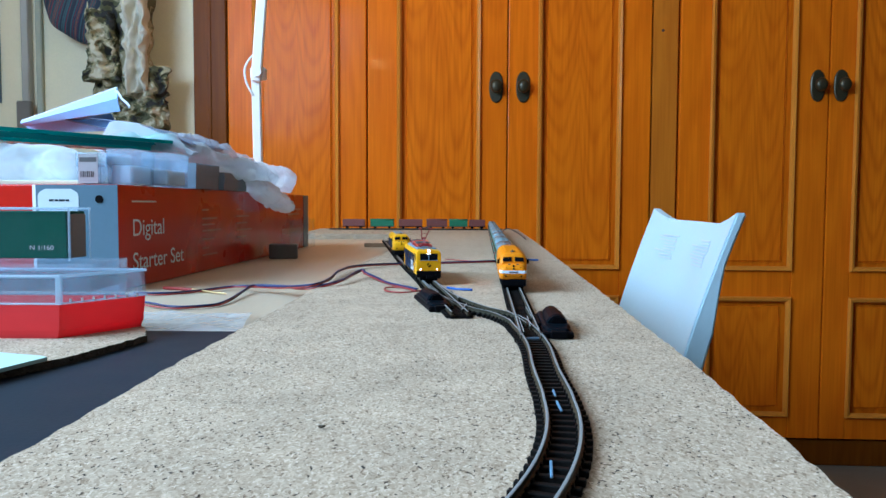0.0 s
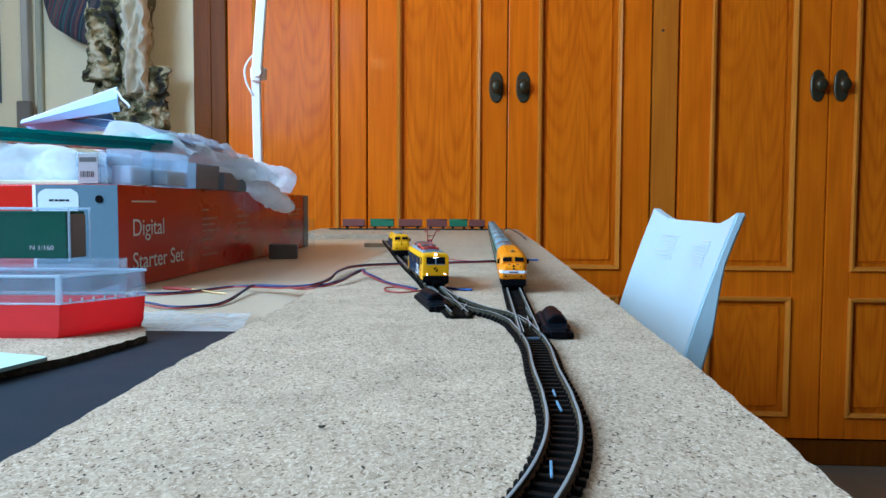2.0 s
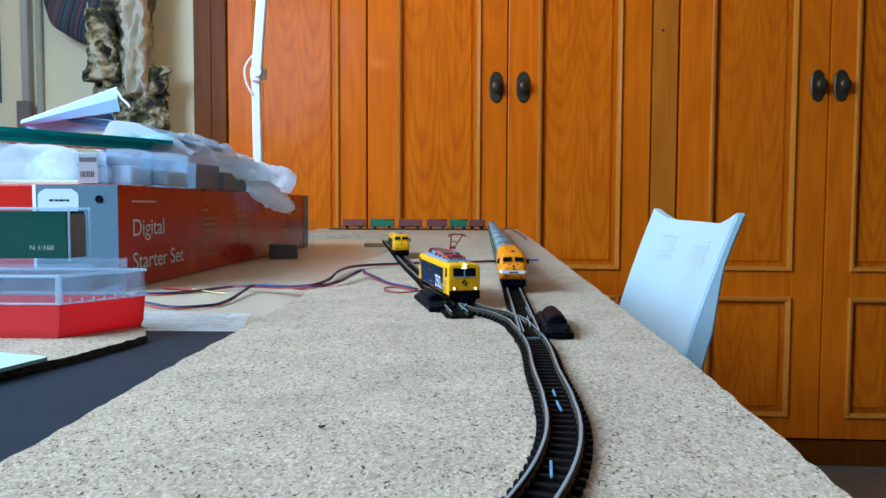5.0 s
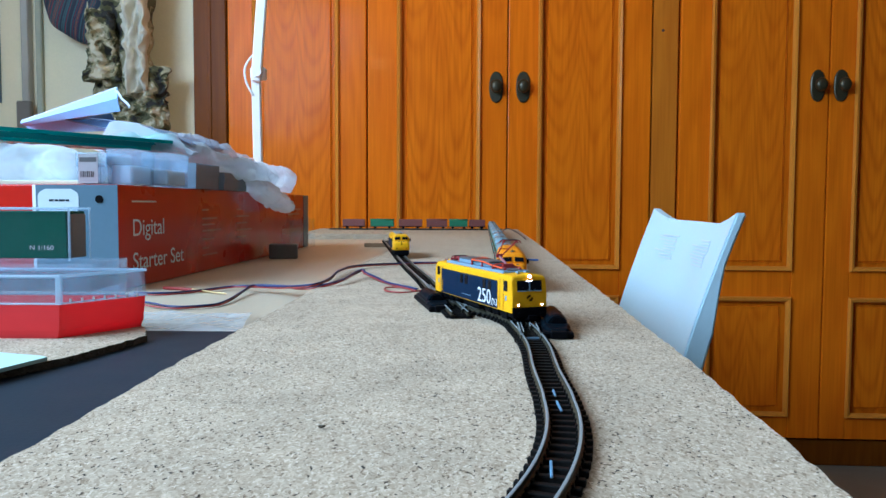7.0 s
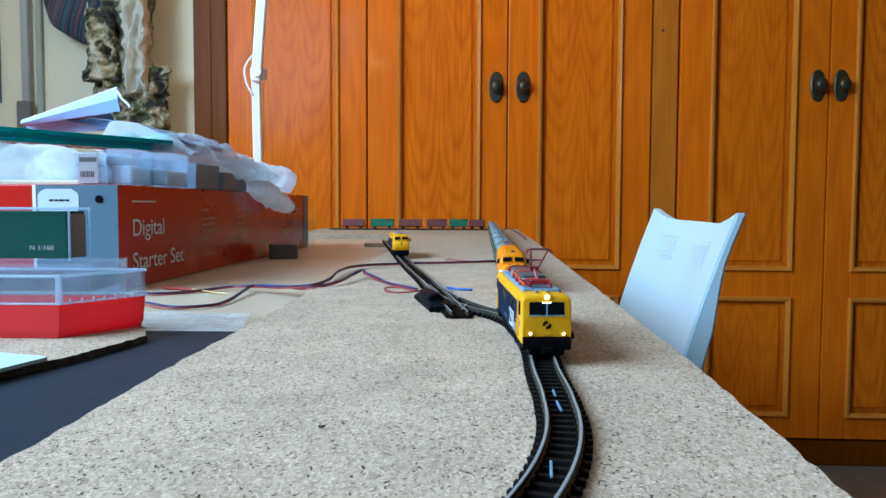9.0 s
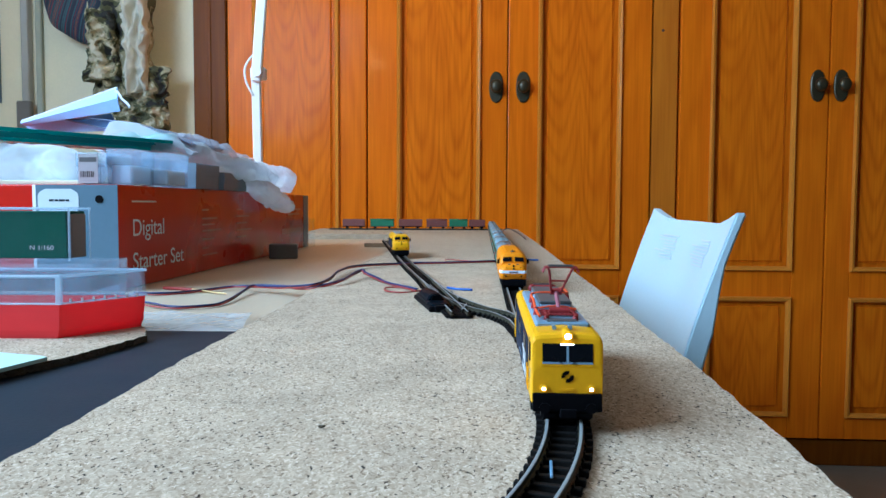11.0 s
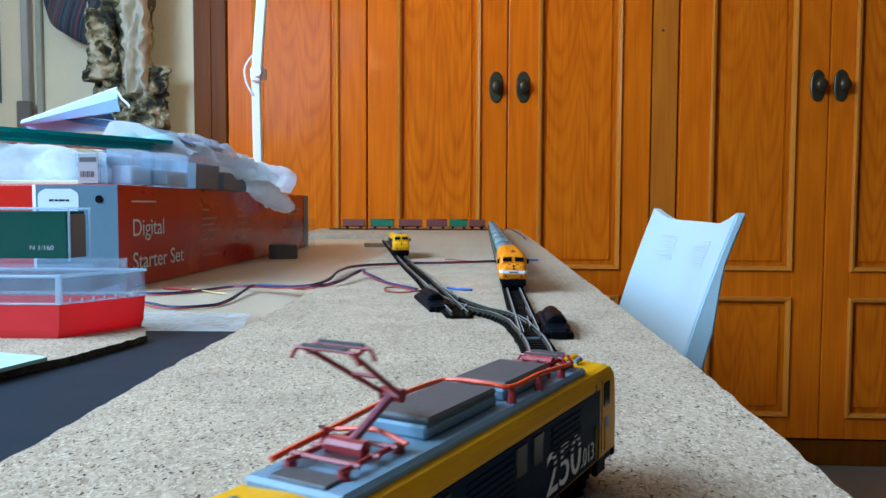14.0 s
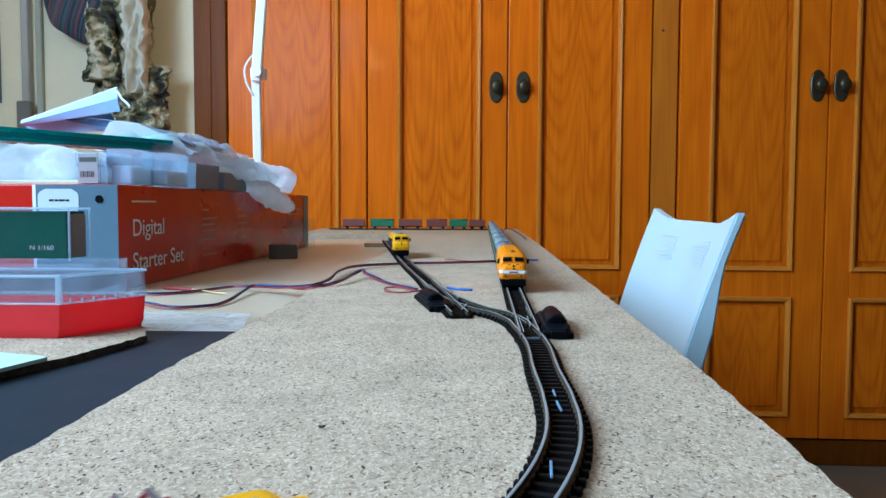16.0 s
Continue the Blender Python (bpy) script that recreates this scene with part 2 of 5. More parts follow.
CLEAR_LID = clear_plastic("clear_lid_plastic", (0.80, 0.92, 1.0), 0.07, 0.90, 0.3)
CLEAR_THIN = clear_plastic("thin_clear_polystyrene", (0.86, 0.95, 1.0), 0.05, 0.988)
PRINT_DIM = mat("dim_pink_print", (0.52, 0.20, 0.16), 0.5, scale=400, vary=0.1, bump=0.0)
PAPER = mat("white_paper", (0.80, 0.82, 0.85), 0.7, scale=300, vary=0.03, bump=0.05)
PAPER_BLUE = mat("blue_grey_paper", (0.22, 0.31, 0.45), 0.6, scale=300, vary=0.08, bump=0.05)

# ---------------- mesh helpers ----------------


def part(name, bm, material, parent=None, label="", m=None, smooth=False):
    me = bpy.data.meshes.new(name)
    if smooth:
        for f in bm.faces:
            f.smooth = True
    bm.to_mesh(me)
    bm.free()
    for mm in (material if isinstance(material, (list, tuple)) else [material]):
        me.materials.append(mm)
    ob = new(name, me)
    if parent is not None:
        ob.parent = parent
    if m is not None:
        ob.matrix_basis = m
    if label:
        ob["label"] = label
    return ob


def thing(name, label, category, m=None, group="", kind=""):
    ob = new(name)
    ob.empty_display_size = 0.01
    if m is not None:
        ob.matrix_basis = m
    return tagged(ob, label, category, group, kind)


def box(bm, x0, x1, y0, y1, z0, z1, bevel=0.0, seg=1, mi=0):
    """Add a box, with bevelled edges where asked."""
    r = bmesh.ops.create_cube(bm, size=1, matrix=Matrix.Translation(((x0 + x1) / 2, (y0 + y1) / 2, (z0 + z1) / 2)) @ Matrix.Diagonal((x1 - x0, y1 - y0, z1 - z0, 1)))
    fs = {f for v in r["verts"] for f in v.link_faces}
    for f in fs:
        f.material_index = mi
    if bevel:
        es = {e for v in r["verts"] for e in v.link_edges}
        bmesh.ops.bevel(bm, geom=list(es), offset=bevel, segments=seg, profile=0.6, affect="EDGES", material=mi)
    return bm


def cyl(bm, a, b, r0, r1=None, n=12, caps=True):
    """Add a round bar from a to b."""
    a, b = Vector(a), Vector(b)
    d = b - a
    m = Matrix.Translation((a + b) / 2) @ d.to_track_quat("Z", "Y").to_matrix().to_4x4()
    bmesh.ops.create_cone(bm, cap_ends=caps, segments=n, radius1=r0, radius2=r0 if r1 is None else r1, depth=d.length, matrix=m)
    return bm


def B():
    return bmesh.new()


def boxes(*args, bevel=0.0, seg=1):
    bm = B()
    for a in args:
        box(bm, *a, bevel=bevel, seg=seg)
    return bm


def prism(bm, poly, z0, z1):
    """Add an upright prism over a plan polygon."""
    lo = [bm.verts.new((x, y, z0)) for x, y in poly]
    hi = [bm.verts.new((x, y, z1)) for x, y in poly]
    n = len(poly)
    fs = [bm.faces.new(hi), bm.faces.new(lo[::-1])]
    for i in range(n):
        fs.append(bm.faces.new((lo[i], lo[(i + 1) % n], hi[(i + 1) % n], hi[i])))
    bmesh.ops.recalc_face_normals(bm, faces=fs)
    return bm


def loft(bm, sections, closed=True, caps=True):
    """Skin a row of sections, each a list of points of equal number."""
    rows = [[bm.verts.new(p) for p in s] for s in sections]
    n = len(rows[0])
    fs = []
    for a, b in zip(rows, rows[1:]):
        for i in range(n if closed else n - 1):
            j = (i + 1) % n
            fs.append(bm.faces.new((a[i], a[j], b[j], b[i])))
    if caps and closed:
        fs += [bm.faces.new(rows[0][::-1]), bm.faces.new(rows[-1])]
    bmesh.ops.recalc_face_normals(bm, faces=fs)
    return bm


def tube(bm, pts, r, n=6):
    """Add a bent round wire through points."""
    secs = []
    for i, p in enumerate(pts):
        p = Vector(p)
        d = (Vector(pts[min(i + 1, len(pts) - 1)]) - Vector(pts[max(i - 1, 0)])).normalized()
        u = d.cross(Vector((0, 0, 1)))
        u = u.normalized() if u.length > 1e-4 else Vector((1, 0, 0))
        w = d.cross(u)
        secs.append([p + r * (math.cos(2 * math.pi * k / n) * u + math.sin(2 * math.pi * k / n) * w) for k in range(n)])
    return loft(bm, secs)


def smooth_line(ctrl, per=8):
    """Catmull-Rom line through 3D points."""
    c = [Vector(p) for p in ctrl]
    c = [2 * c[0] - c[1]] + c + [2 * c[-1] - c[-2]]
    out = []
    for i in range(1, len(c) - 2):
        for k in range(per):
            u = k / per
            out.append(0.5 * ((2 * c[i]) + (c[i + 1] - c[i - 1]) * u + (2 * c[i - 1] - 5 * c[i] + 4 * c[i + 1] - c[i + 2]) * u * u + (3 * c[i] - c[i - 1] - 3 * c[i + 1] + c[i + 2]) * u ** 3))
    out.append(c[-2])
    return out


def lettering(name, text, size, material, m, parent, squeeze=1.0):
    """Flat letters as a mesh, in the built-in font."""
    cu = bpy.data.curves.new(name, "FONT")
    cu.body, cu.size, cu.extrude = text, size, size * 0.004
    tmp = bpy.data.objects.new(name, cu)
    me = bpy.data.meshes.new_from_object(tmp)
    bpy.data.objects.remove(tmp)
    me.transform(Matrix.Diagonal((squeeze, 1, 1, 1)))
    me.materials.append(material)
    ob = new(name, me)
    ob.parent = parent
    ob.matrix_basis = m
    return ob

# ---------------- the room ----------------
# Unseen east and south walls are coloured dark so less light bounces back.
WALL_LOW_BOUNCE = mat("dark_low_bounce_wall", (0.13, 0.095, 0.065), 0.85, scale=180, vary=0.05, bump=0.2)
FLOOR_Z, CEIL_Z, DESK_Z = -0.775, 1.72, -0.012
XL, XR, YB, YF = -1.58, 2.10, -3.00, 2.62
tagged(part("floor", boxes((XL - 0.2, XR + 0.2, YB - 0.2, YF + 0.8, FLOOR_Z - 0.08, FLOOR_Z)), FLOOR), "grey tiled floor of the room", "floor", kind="structure")
tagged(part("ceiling", boxes((XL - 0.2, XR + 0.2, YB - 0.2, YF + 0.8, CEIL_Z, CEIL_Z + 0.1)), CEIL), "unseen ceiling, toned down to cut bounced light", "ceiling", kind="structure")
tagged(part("wall_north", boxes((XL - 0.2, XR + 0.2, YF, YF + 0.15, FLOOR_Z, CEIL_Z)), WALL), "cream painted wall beside the wardrobe", "wall", kind="structure")
tagged(part("wall_east", boxes((XR, XR + 0.15, YB, YF, FLOOR_Z, CEIL_Z)), WALL_LOW_BOUNCE), "unseen wall, kept dark to cut bounced light", "wall", kind="structure")
tagged(part("wall_south", boxes((XL - 0.2, XR + 0.2, YB - 0.15, YB, FLOOR_Z, CEIL_Z)), WALL_LOW_BOUNCE), "unseen wall, kept dark to cut bounced light", "wall", kind="structure")
WY0, WY1, WZ0, WZ1 = -0.75, 1.02, 0.46, 1.58
tagged(part("wall_west", boxes((XL - 0.15, XL, YB, WY0, FLOOR_Z, CEIL_Z), (XL - 0.15, XL, WY1, YF, FLOOR_Z, CEIL_Z),
                              (XL - 0.15, XL, WY0, WY1, FLOOR_Z, WZ0), (XL - 0.15, XL, WY0, WY1, WZ1, CEIL_Z)), WALL), "cream painted wall with a window opening", "wall", kind="structure")
win = thing("window_1", "white framed window letting in daylight", "window", pose(XL - 0.06, 0, 0), kind="structure")
ym = (WY0 + WY1) / 2
part("window_frame", boxes((-0.03, 0.03, WY0, WY1, WZ0, WZ0 + 0.05), (-0.03, 0.03, WY0, WY1, WZ1 - 0.05, WZ1), (-0.03, 0.03, WY0, WY0 + 0.05, WZ0 + 0.05, WZ1 - 0.05),
                           (-0.03, 0.03, WY1 - 0.05, WY1, WZ0 + 0.05, WZ1 - 0.05), (-0.03, 0.03, ym - 0.03, ym + 0.03, WZ0 + 0.05, WZ1 - 0.05)), LAMP_WHITE, win)

# door frame and rail on the wall by the wardrobe
tagged(part("trim_1", boxes((-1.393, -1.366, YF - 0.030, YF, FLOOR_Z, 1.3), bevel=0.004), mat("grey_metal_upright", (0.42, 0.40, 0.36), 0.4, 0.4)), "grey metal upright on the cream wall", "trim", kind="structure")
tagged(part("trim_2", boxes((-1.350, -1.330, YF - 0.018, YF, FLOOR_Z, 1.3), bevel=0.003), mat("sage_trim", (0.40, 0.40, 0.30), 0.6)), "grey-green painted trim on the cream wall", "trim", kind="structure")
tagged(part("trim_3", boxes((-1.480, -1.474, YF - 0.012, YF, 0.40, 1.3), bevel=0.002), mat("blue_grey_trim", (0.12, 0.17, 0.22), 0.5)), "thin blue-grey strip on the cream wall", "trim", kind="structure")
bracket = thing("wall_bracket", "dark grey bracket at the foot of the upright", "bracket", pose(-1.380, YF - 0.03, 0.352))
part("plate", boxes((-0.022, 0.026, -0.02, 0.0, -0.07, 0.05), bevel=0.004), mat("grey_brown_metal", (0.16, 0.14, 0.12), 0.5, 0.3), bracket)

# ---------------- wardrobe ----------------
WARD = pose(0, 2.55, 0, 0, 0, -3.43)
ward = thing("wardrobe", "honey-varnished pine wardrobe with panelled doors and bronze knobs", "wardrobe", WARD @ pose(0, 0, FLOOR_Z))
Z0 = -FLOOR_Z


def wz(z):
    return z + Z0


part("plinth", boxes((-0.829, 2.0, 0.012, 0.06, 0.0, wz(-0.690)), bevel=0.003), PINE_DARK, ward)
part("carcass", boxes((-0.829, 2.0, 0.030, 0.055, wz(-0.690), wz(1.45))), PINE_DARK, ward)
fi = part("filler", boxes((-0.829, -0.719, 0.0, 0.03, wz(-0.688), wz(1.45)), bevel=0.003), PINE_DARK, ward, "brown filler strip")
for x in (-0.775,):
    part("flute", boxes((x - 0.006, x + 0.006, -0.004, 0.0, wz(-0.688), wz(1.45)), bevel=0.0015), PINE_DARK, fi)
part("filler", boxes((0.669, 0.750, 0.006, 0.03, wz(-0.688), wz(1.45)), bevel=0.003), PINE_PALE, ward, "paler pine strip between two doors")

Z_BOT, Z_LP0, Z_LP1, Z_UP0, Z_UP1, Z_TOP = wz(-0.684), wz(-0.612), wz(-0.226), wz(-0.140), wz(1.12), wz(1.20)


def bead(x0, x1, z0, z1, w=0.017, d=0.013):
    """A rounded moulding round a panel."""
    bm = B()
    prof = [(0.0, 0.0), (0.0, -0.004), (0.25 * w, -d), (0.7 * w, -0.8 * d), (w, -0.002), (w, 0.0)]
    loops = []
    for o, y in prof:
        loops.append([bm.verts.new(p) for p in ((x0 + o, y, z0 + o), (x1 - o, y, z0 + o), (x1 - o, y, z1 - o), (x0 + o, y, z1 - o))])
    fs = []
    for a, b in zip(loops, loops[1:]):
        for i in range(4):
            fs.append(bm.faces.new((a[i], a[(i + 1) % 4], b[(i + 1) % 4], b[i])))
    bmesh.ops.recalc_face_normals(bm, faces=fs)
    return bm


def knob(parent, x, z):
    bm = B()
    sec = []
    for y, sx, sz in ((0.0, 1.0, 1.0), (-0.004, 1.0, 1.0), (-0.006, 0.85, 0.92)):
        sec.append([(x + 0.023 * sx * math.cos(a), y, z + 0.050 * sz * (abs(math.sin(a)) ** 0.8) * (1 if math.sin(a) > 0 else -1)) for a in [2 * math.pi * i / 24 for i in range(24)]])
    loft(bm, sec)
    pl = part("knob_plate", bm, BRONZE, parent, "dark bronze oval plate", smooth=False)
    bm = B()
    sec = []
    for y, r in ((-0.004, 0.008), (-0.016, 0.007), (-0.022, 0.014), (-0.030, 0.0195), (-0.038, 0.017), (-0.043, 0.008)):
        sec.append([(x + r * math.cos(a), y, z + 1.15 * r * math.sin(a)) for a in [2 * math.pi * i / 20 for i in range(20)]])
    loft(bm, sec)
    part("knob", bm, BRONZE, pl, "round bronze knob", smooth=True)


def ward_door(x0, p0, p1, x1, knob_x=None):
    """A door with stiles, rails, two panels in mouldings."""
    g = 0.0015
    body = part("door", boxes((x0 + g, p0, 0.0, 0.026, Z_BOT, Z_TOP), (p1, x1 - g, 0.0, 0.026, Z_BOT, Z_TOP), bevel=0.004, seg=2), PINE_STILE, ward)
    part("rail", boxes((p0, p1, 0.0015, 0.026, Z_BOT, Z_LP0), bevel=0.002), PINE_STILE, body)
    part("rail", boxes((p0, p1, 0.0015, 0.026, Z_LP1, Z_UP0), bevel=0.002), PINE_STILE, body)
    part("rail", boxes((p0, p1, 0.0015, 0.026, Z_UP1, Z_TOP), bevel=0.002), PINE_STILE, body)
    for a, b in ((Z_LP0, Z_LP1), (Z_UP0, Z_UP1)):
        bm = B()
        hw = (p1 - p0) / 2
        box(bm, -hw, hw, 0.014, 0.026, a, b)
        box(bm, -hw + 0.028, hw - 0.028, 0.008, 0.015, a + 0.028, b - 0.028, bevel=0.005)
        part("panel", bm, PINE, body, "", pose((p0 + p1) / 2, 0, 0))
        part("moulding", bead(p0 - 0.002, p1 + 0.002, a - 0.002, b + 0.002), PINE_BEAD, body)
    if knob_x is not None:
        knob(body, knob_x, wz(0.447))
    return body


kn = part("knot", cyl(B(), (0.700, 0.0045, wz(0.625)), (0.700, 0.0065, wz(0.625)), 0.0045, n=14), mat("dark_knot_wood", (0.10, 0.035, 0.012), 0.6), ward, "dark knot in the pale strip")
ward_door(-0.715, -0.628, -0.342, -0.252)
ward_door(-0.250, -0.151, 0.121, 0.207, 0.170)
ward_door(0.207, 0.306, 0.572, 0.666, 0.257)
ward_door(0.754, 0.853, 1.117, 1.219, 1.182)
ward_door(1.219, 1.299, 1.560, 1.650, 1.254)

# ---------------- desk and cork boards ----------------
desk = thing("desk", "pale laminate desk under the cork boards", "desk")
part("desktop", boxes((-0.95, 0.075, -0.45, 2.22, DESK_Z - 0.03, DESK_Z), bevel=0.003), DESK, desk)
for lx, ly in ((-0.90, -0.38), (0.02, -0.38), (-0.90, 2.14), (0.02, 2.14)):
    part("leg", boxes((lx - 0.025, lx + 0.025, ly - 0.025, ly + 0.025, FLOOR_Z, DESK_Z - 0.03), bevel=0.003), LAMP_WHITE, desk)


def ragged(poly, step=0.006, amp=0.0007):
    """A plan outline with a crumbly edge."""
    out = []
    for (x0, y0), (x1, y1) in zip(poly, poly[1:] + poly[:1]):
        n = max(int(math.hypot(x1 - x0, y1 - y0) / step), 1)
        for i in range(n):
            u = i / n
            out.append((x0 + (x1 - x0) * u + random.uniform(-amp, amp), y0 + (y1 - y0) * u + random.uniform(-amp, amp)))
    return out


main_poly = [(-0.118, -0.35), (0.0805, -0.35), (0.0925, 0.174), (0.1032, 0.301), (0.1204, 0.586), (0.1656, 1.372), (0.205, 2.16), (-0.34, 2.16), (-0.33, 1.77), (-0.10, 1.74), (-0.066, 1.40), (-0.0757, 1.108), (-0.089, 0.915), (-0.1036, 0.491), (-0.110, 0.300)]
bm = prism(B(), ragged(main_poly), DESK_Z + 0.0003, 0.0)
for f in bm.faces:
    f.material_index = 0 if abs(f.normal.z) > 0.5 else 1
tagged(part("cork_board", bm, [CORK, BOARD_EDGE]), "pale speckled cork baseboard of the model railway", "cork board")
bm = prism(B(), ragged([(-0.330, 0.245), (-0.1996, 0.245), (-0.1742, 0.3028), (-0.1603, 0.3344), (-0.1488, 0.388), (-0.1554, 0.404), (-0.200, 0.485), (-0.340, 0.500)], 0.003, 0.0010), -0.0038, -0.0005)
# Side faces get the dark tone that holds the edge's shadow.
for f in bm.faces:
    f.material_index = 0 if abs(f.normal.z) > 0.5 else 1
tagged(part("cork_offcut", bm, [CORK, CORK_DARK]), "small cork offcut under the plastic boxes", "cork board")
tagged(part("desk_mat", prism(B(), [(-0.60, -0.30), (-0.1195, -0.30), (-0.1115, 0.30), (-0.1085, 0.422), (-0.60, 0.434)], DESK_Z + 0.0003, -0.0040), MAT_BLUE), "dark slate-blue desk mat", "desk mat")

# ---------------- track ----------------
RAIL_TOP = 0.0043


def hermite_path(ctrl, h_end, per=16):
    C = [np.array(c) for c in ctrl]
    out = []
    for i in range(len(C) - 1):
        a, b, c = C[max(i - 1, 0)], C[i], C[i + 1]
        d = C[i + 2] if i + 2 < len(C) else C[i + 1] + h_end * np.hypot(*(C[i + 1] - C[i]))
        dt = np.hypot(*(c - b))
        m1 = (c - a) / (np.hypot(*(b - a)) + dt) * dt if i > 0 else (c - b)
        m2 = (d - b) / (dt + np.hypot(*(d - c))) * dt
        for k in range(per):
            u = k / per
            out.append((2 * u ** 3 - 3 * u * u + 1) * b + (u ** 3 - 2 * u * u + u) * m1 + (-2 * u ** 3 + 3 * u * u) * c + (u ** 3 - u * u) * m2)
    return out


H_END = np.array([-0.049, -1.0]) / math.hypot(0.049, 1.0)
MAIN_CTRL = [(-0.1452, 1.75), (-0.101, 1.384), (-0.0403, 0.852), (-0.0194, 0.69), (-0.0098, 0.62), (0.0018, 0.54), (0.0105, 0.504), (0.0228, 0.466), (0.0325, 0.4475),
             (0.0400, 0.42), (0.0415, 0.3985), (0.0426, 0.3736), (0.0424, 0.34), (0.0393, 0.292), (0.0379, 0.255), (0.0368, 0.2404)]
ARC_R = 0.2422


def main_path():
    pts = hermite_path(MAIN_CTRL, H_END)
    p0 = np.array(MAIN_CTRL[-1])
    cen = p0 + ARC_R * np.array([H_END[1], -H_END[0]])
    a0 = math.atan2(p0[1] - cen[1], p0[0] - cen[0])
    pts += [cen + ARC_R * np.array([math.cos(a0 - k * 0.014), math.sin(a0 - k * 0.014)]) for k in range(150)]
    return np.array(pts)


def lengths(P):
    return np.concatenate([[0], np.cumsum(np.hypot(*np.diff(P, axis=0).T))])


PATH = main_path()
PATH_S = lengths(PATH)


def on_line(P, S, s):
    return np.array([np.interp(s, S, P[:, 0]), np.interp(s, S, P[:, 1])])


def frame_at(P, S, s):
    p, q = on_line(P, S, s), on_line(P, S, s + 0.002)
    r = on_line(P, S, s - 0.002)
    d = (q - r) / np.hypot(*(q - r))
    return p, d


def rail_mesh(P, S, s0, s1, off, step=0.006):
    """One rail of an I section beside the line."""
    secs = []
    n = max(int((s1 - s0) / step), 1)
    prof = [(-0.0009, 0.0020), (0.0009, 0.0020), (0.0009, 0.0024), (0.0003, 0.0027), (0.0003, 0.0036), (0.00045, 0.0038), (0.00045, 0.0042), (0.0003, RAIL_TOP), (-0.0003, RAIL_TOP), (-0.00045, 0.0042), (-0.00045, 0.0038), (-0.0003, 0.0036), (-0.0003, 0.0027), (-0.0009, 0.0024)]
    for i in range(n + 1):
        p, d = frame_at(P, S, s0 + (s1 - s0) * i / n)
        rgt = np.array([-d[1], d[0]])
        c = p + off * rgt
        secs.append([(c[0] + o * rgt[0], c[1] + o * rgt[1], z) for o, z in prof])
    bm = loft(B(), secs)
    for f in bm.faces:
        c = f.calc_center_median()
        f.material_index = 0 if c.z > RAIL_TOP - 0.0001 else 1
    return bm


GAUGE = 0.0047


def sleeper_mesh():
    bm = B()
    box(bm, -0.0011, 0.0011, -0.0079, 0.0079, 0.0002, 0.0020, bevel=0.0002)
    for s in (-1, 1):
        for o in (-0.0014, 0.0008):
            box(bm, -0.0008, 0.0008, s * GAUGE + o, s * GAUGE + o + 0.0006, 0.0019, 0.0027)
    me = bpy.data.meshes.new("sleeper")
    bm.to_mesh(me)
    bm.free()
    me.materials.append(SLEEPER)
    return me


SL_ME = sleeper_mesh()


def track(label, P, s0, s1, near=None, pitch=0.0060, base=True):
    """Rails, a web strip and sleepers along a line; near: the stretch whose sleepers are single parts."""
    S = lengths(P)
    t = thing("track", label, "model track")
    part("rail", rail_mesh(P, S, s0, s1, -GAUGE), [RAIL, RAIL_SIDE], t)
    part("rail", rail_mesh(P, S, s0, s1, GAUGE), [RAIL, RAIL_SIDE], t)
    bm = B()
    n = int((s1 - s0) / 0.01)
    for sd in (-GAUGE, GAUGE):
        secs = []
        for i in range(n + 1):
            p, d = frame_at(P, S, s0 + (s1 - s0) * i / n)
            rg = np.array([-d[1], d[0]])
            secs.append([(*(p + (sd + o) * rg), z) for o, z in ((-0.0008, 0.0003), (0.0008, 0.0003), (0.0008, 0.0018), (-0.0008, 0.0018))])
        loft(bm, secs)
    part("sleeper_web", bm, SLEEPER, t)
    rest = B()
    s = s0 + pitch / 2
    while s < s1:
        p, d = frame_at(P, S, s)
        m = pose(p[0], p[1], 0, 0, 0, math.degrees(math.atan2(d[1], d[0])))
        if near and near[0] <= s <= near[1]:
            ob = new("sleeper", SL_ME)
            ob.parent = t
            ob.matrix_basis = m
        else:
            k = len(rest.verts)
            box(rest, -0.0011, 0.0011, -0.0079, 0.0079, 0.0002, 0.0020)
            rest.verts.ensure_lookup_table()
            bmesh.ops.transform(rest, matrix=m, verts=rest.verts[k:])
        s += pitch
    if len(rest.verts):
        tagged(part("sleepers", rest, SLEEPER, t), kind="stuff")
    else:
        rest.free()
    return t

track("black sleepered model track curving over the cork", PATH, 0.36, 1.95, near=(1.0, 1.80))
RIGHT = np.array([(0.0526 + 0.0500 * (y - 0.575), y) for y in np.linspace(2.02, 0.365, 120)])
track("straight model track under the parked train", RIGHT, 0.0, float(lengths(RIGHT)[-1]), near=(1.38, 1.60))
BACK = np.array([(x, 2.055) for x in np.linspace(-0.30, 0.155, 30)])
track("straight model track along the back of the board", BACK, 0.0, float(lengths(BACK)[-1]))
STUB = np.array([(-0.0190 + (0.690 - y) * 0.118, y) for y in np.linspace(0.665, 0.4447, 20)])
track("short straight leg of a model turnout", STUB, 0.0, float(lengths(STUB)[-1]), near=(0.08, 0.3))


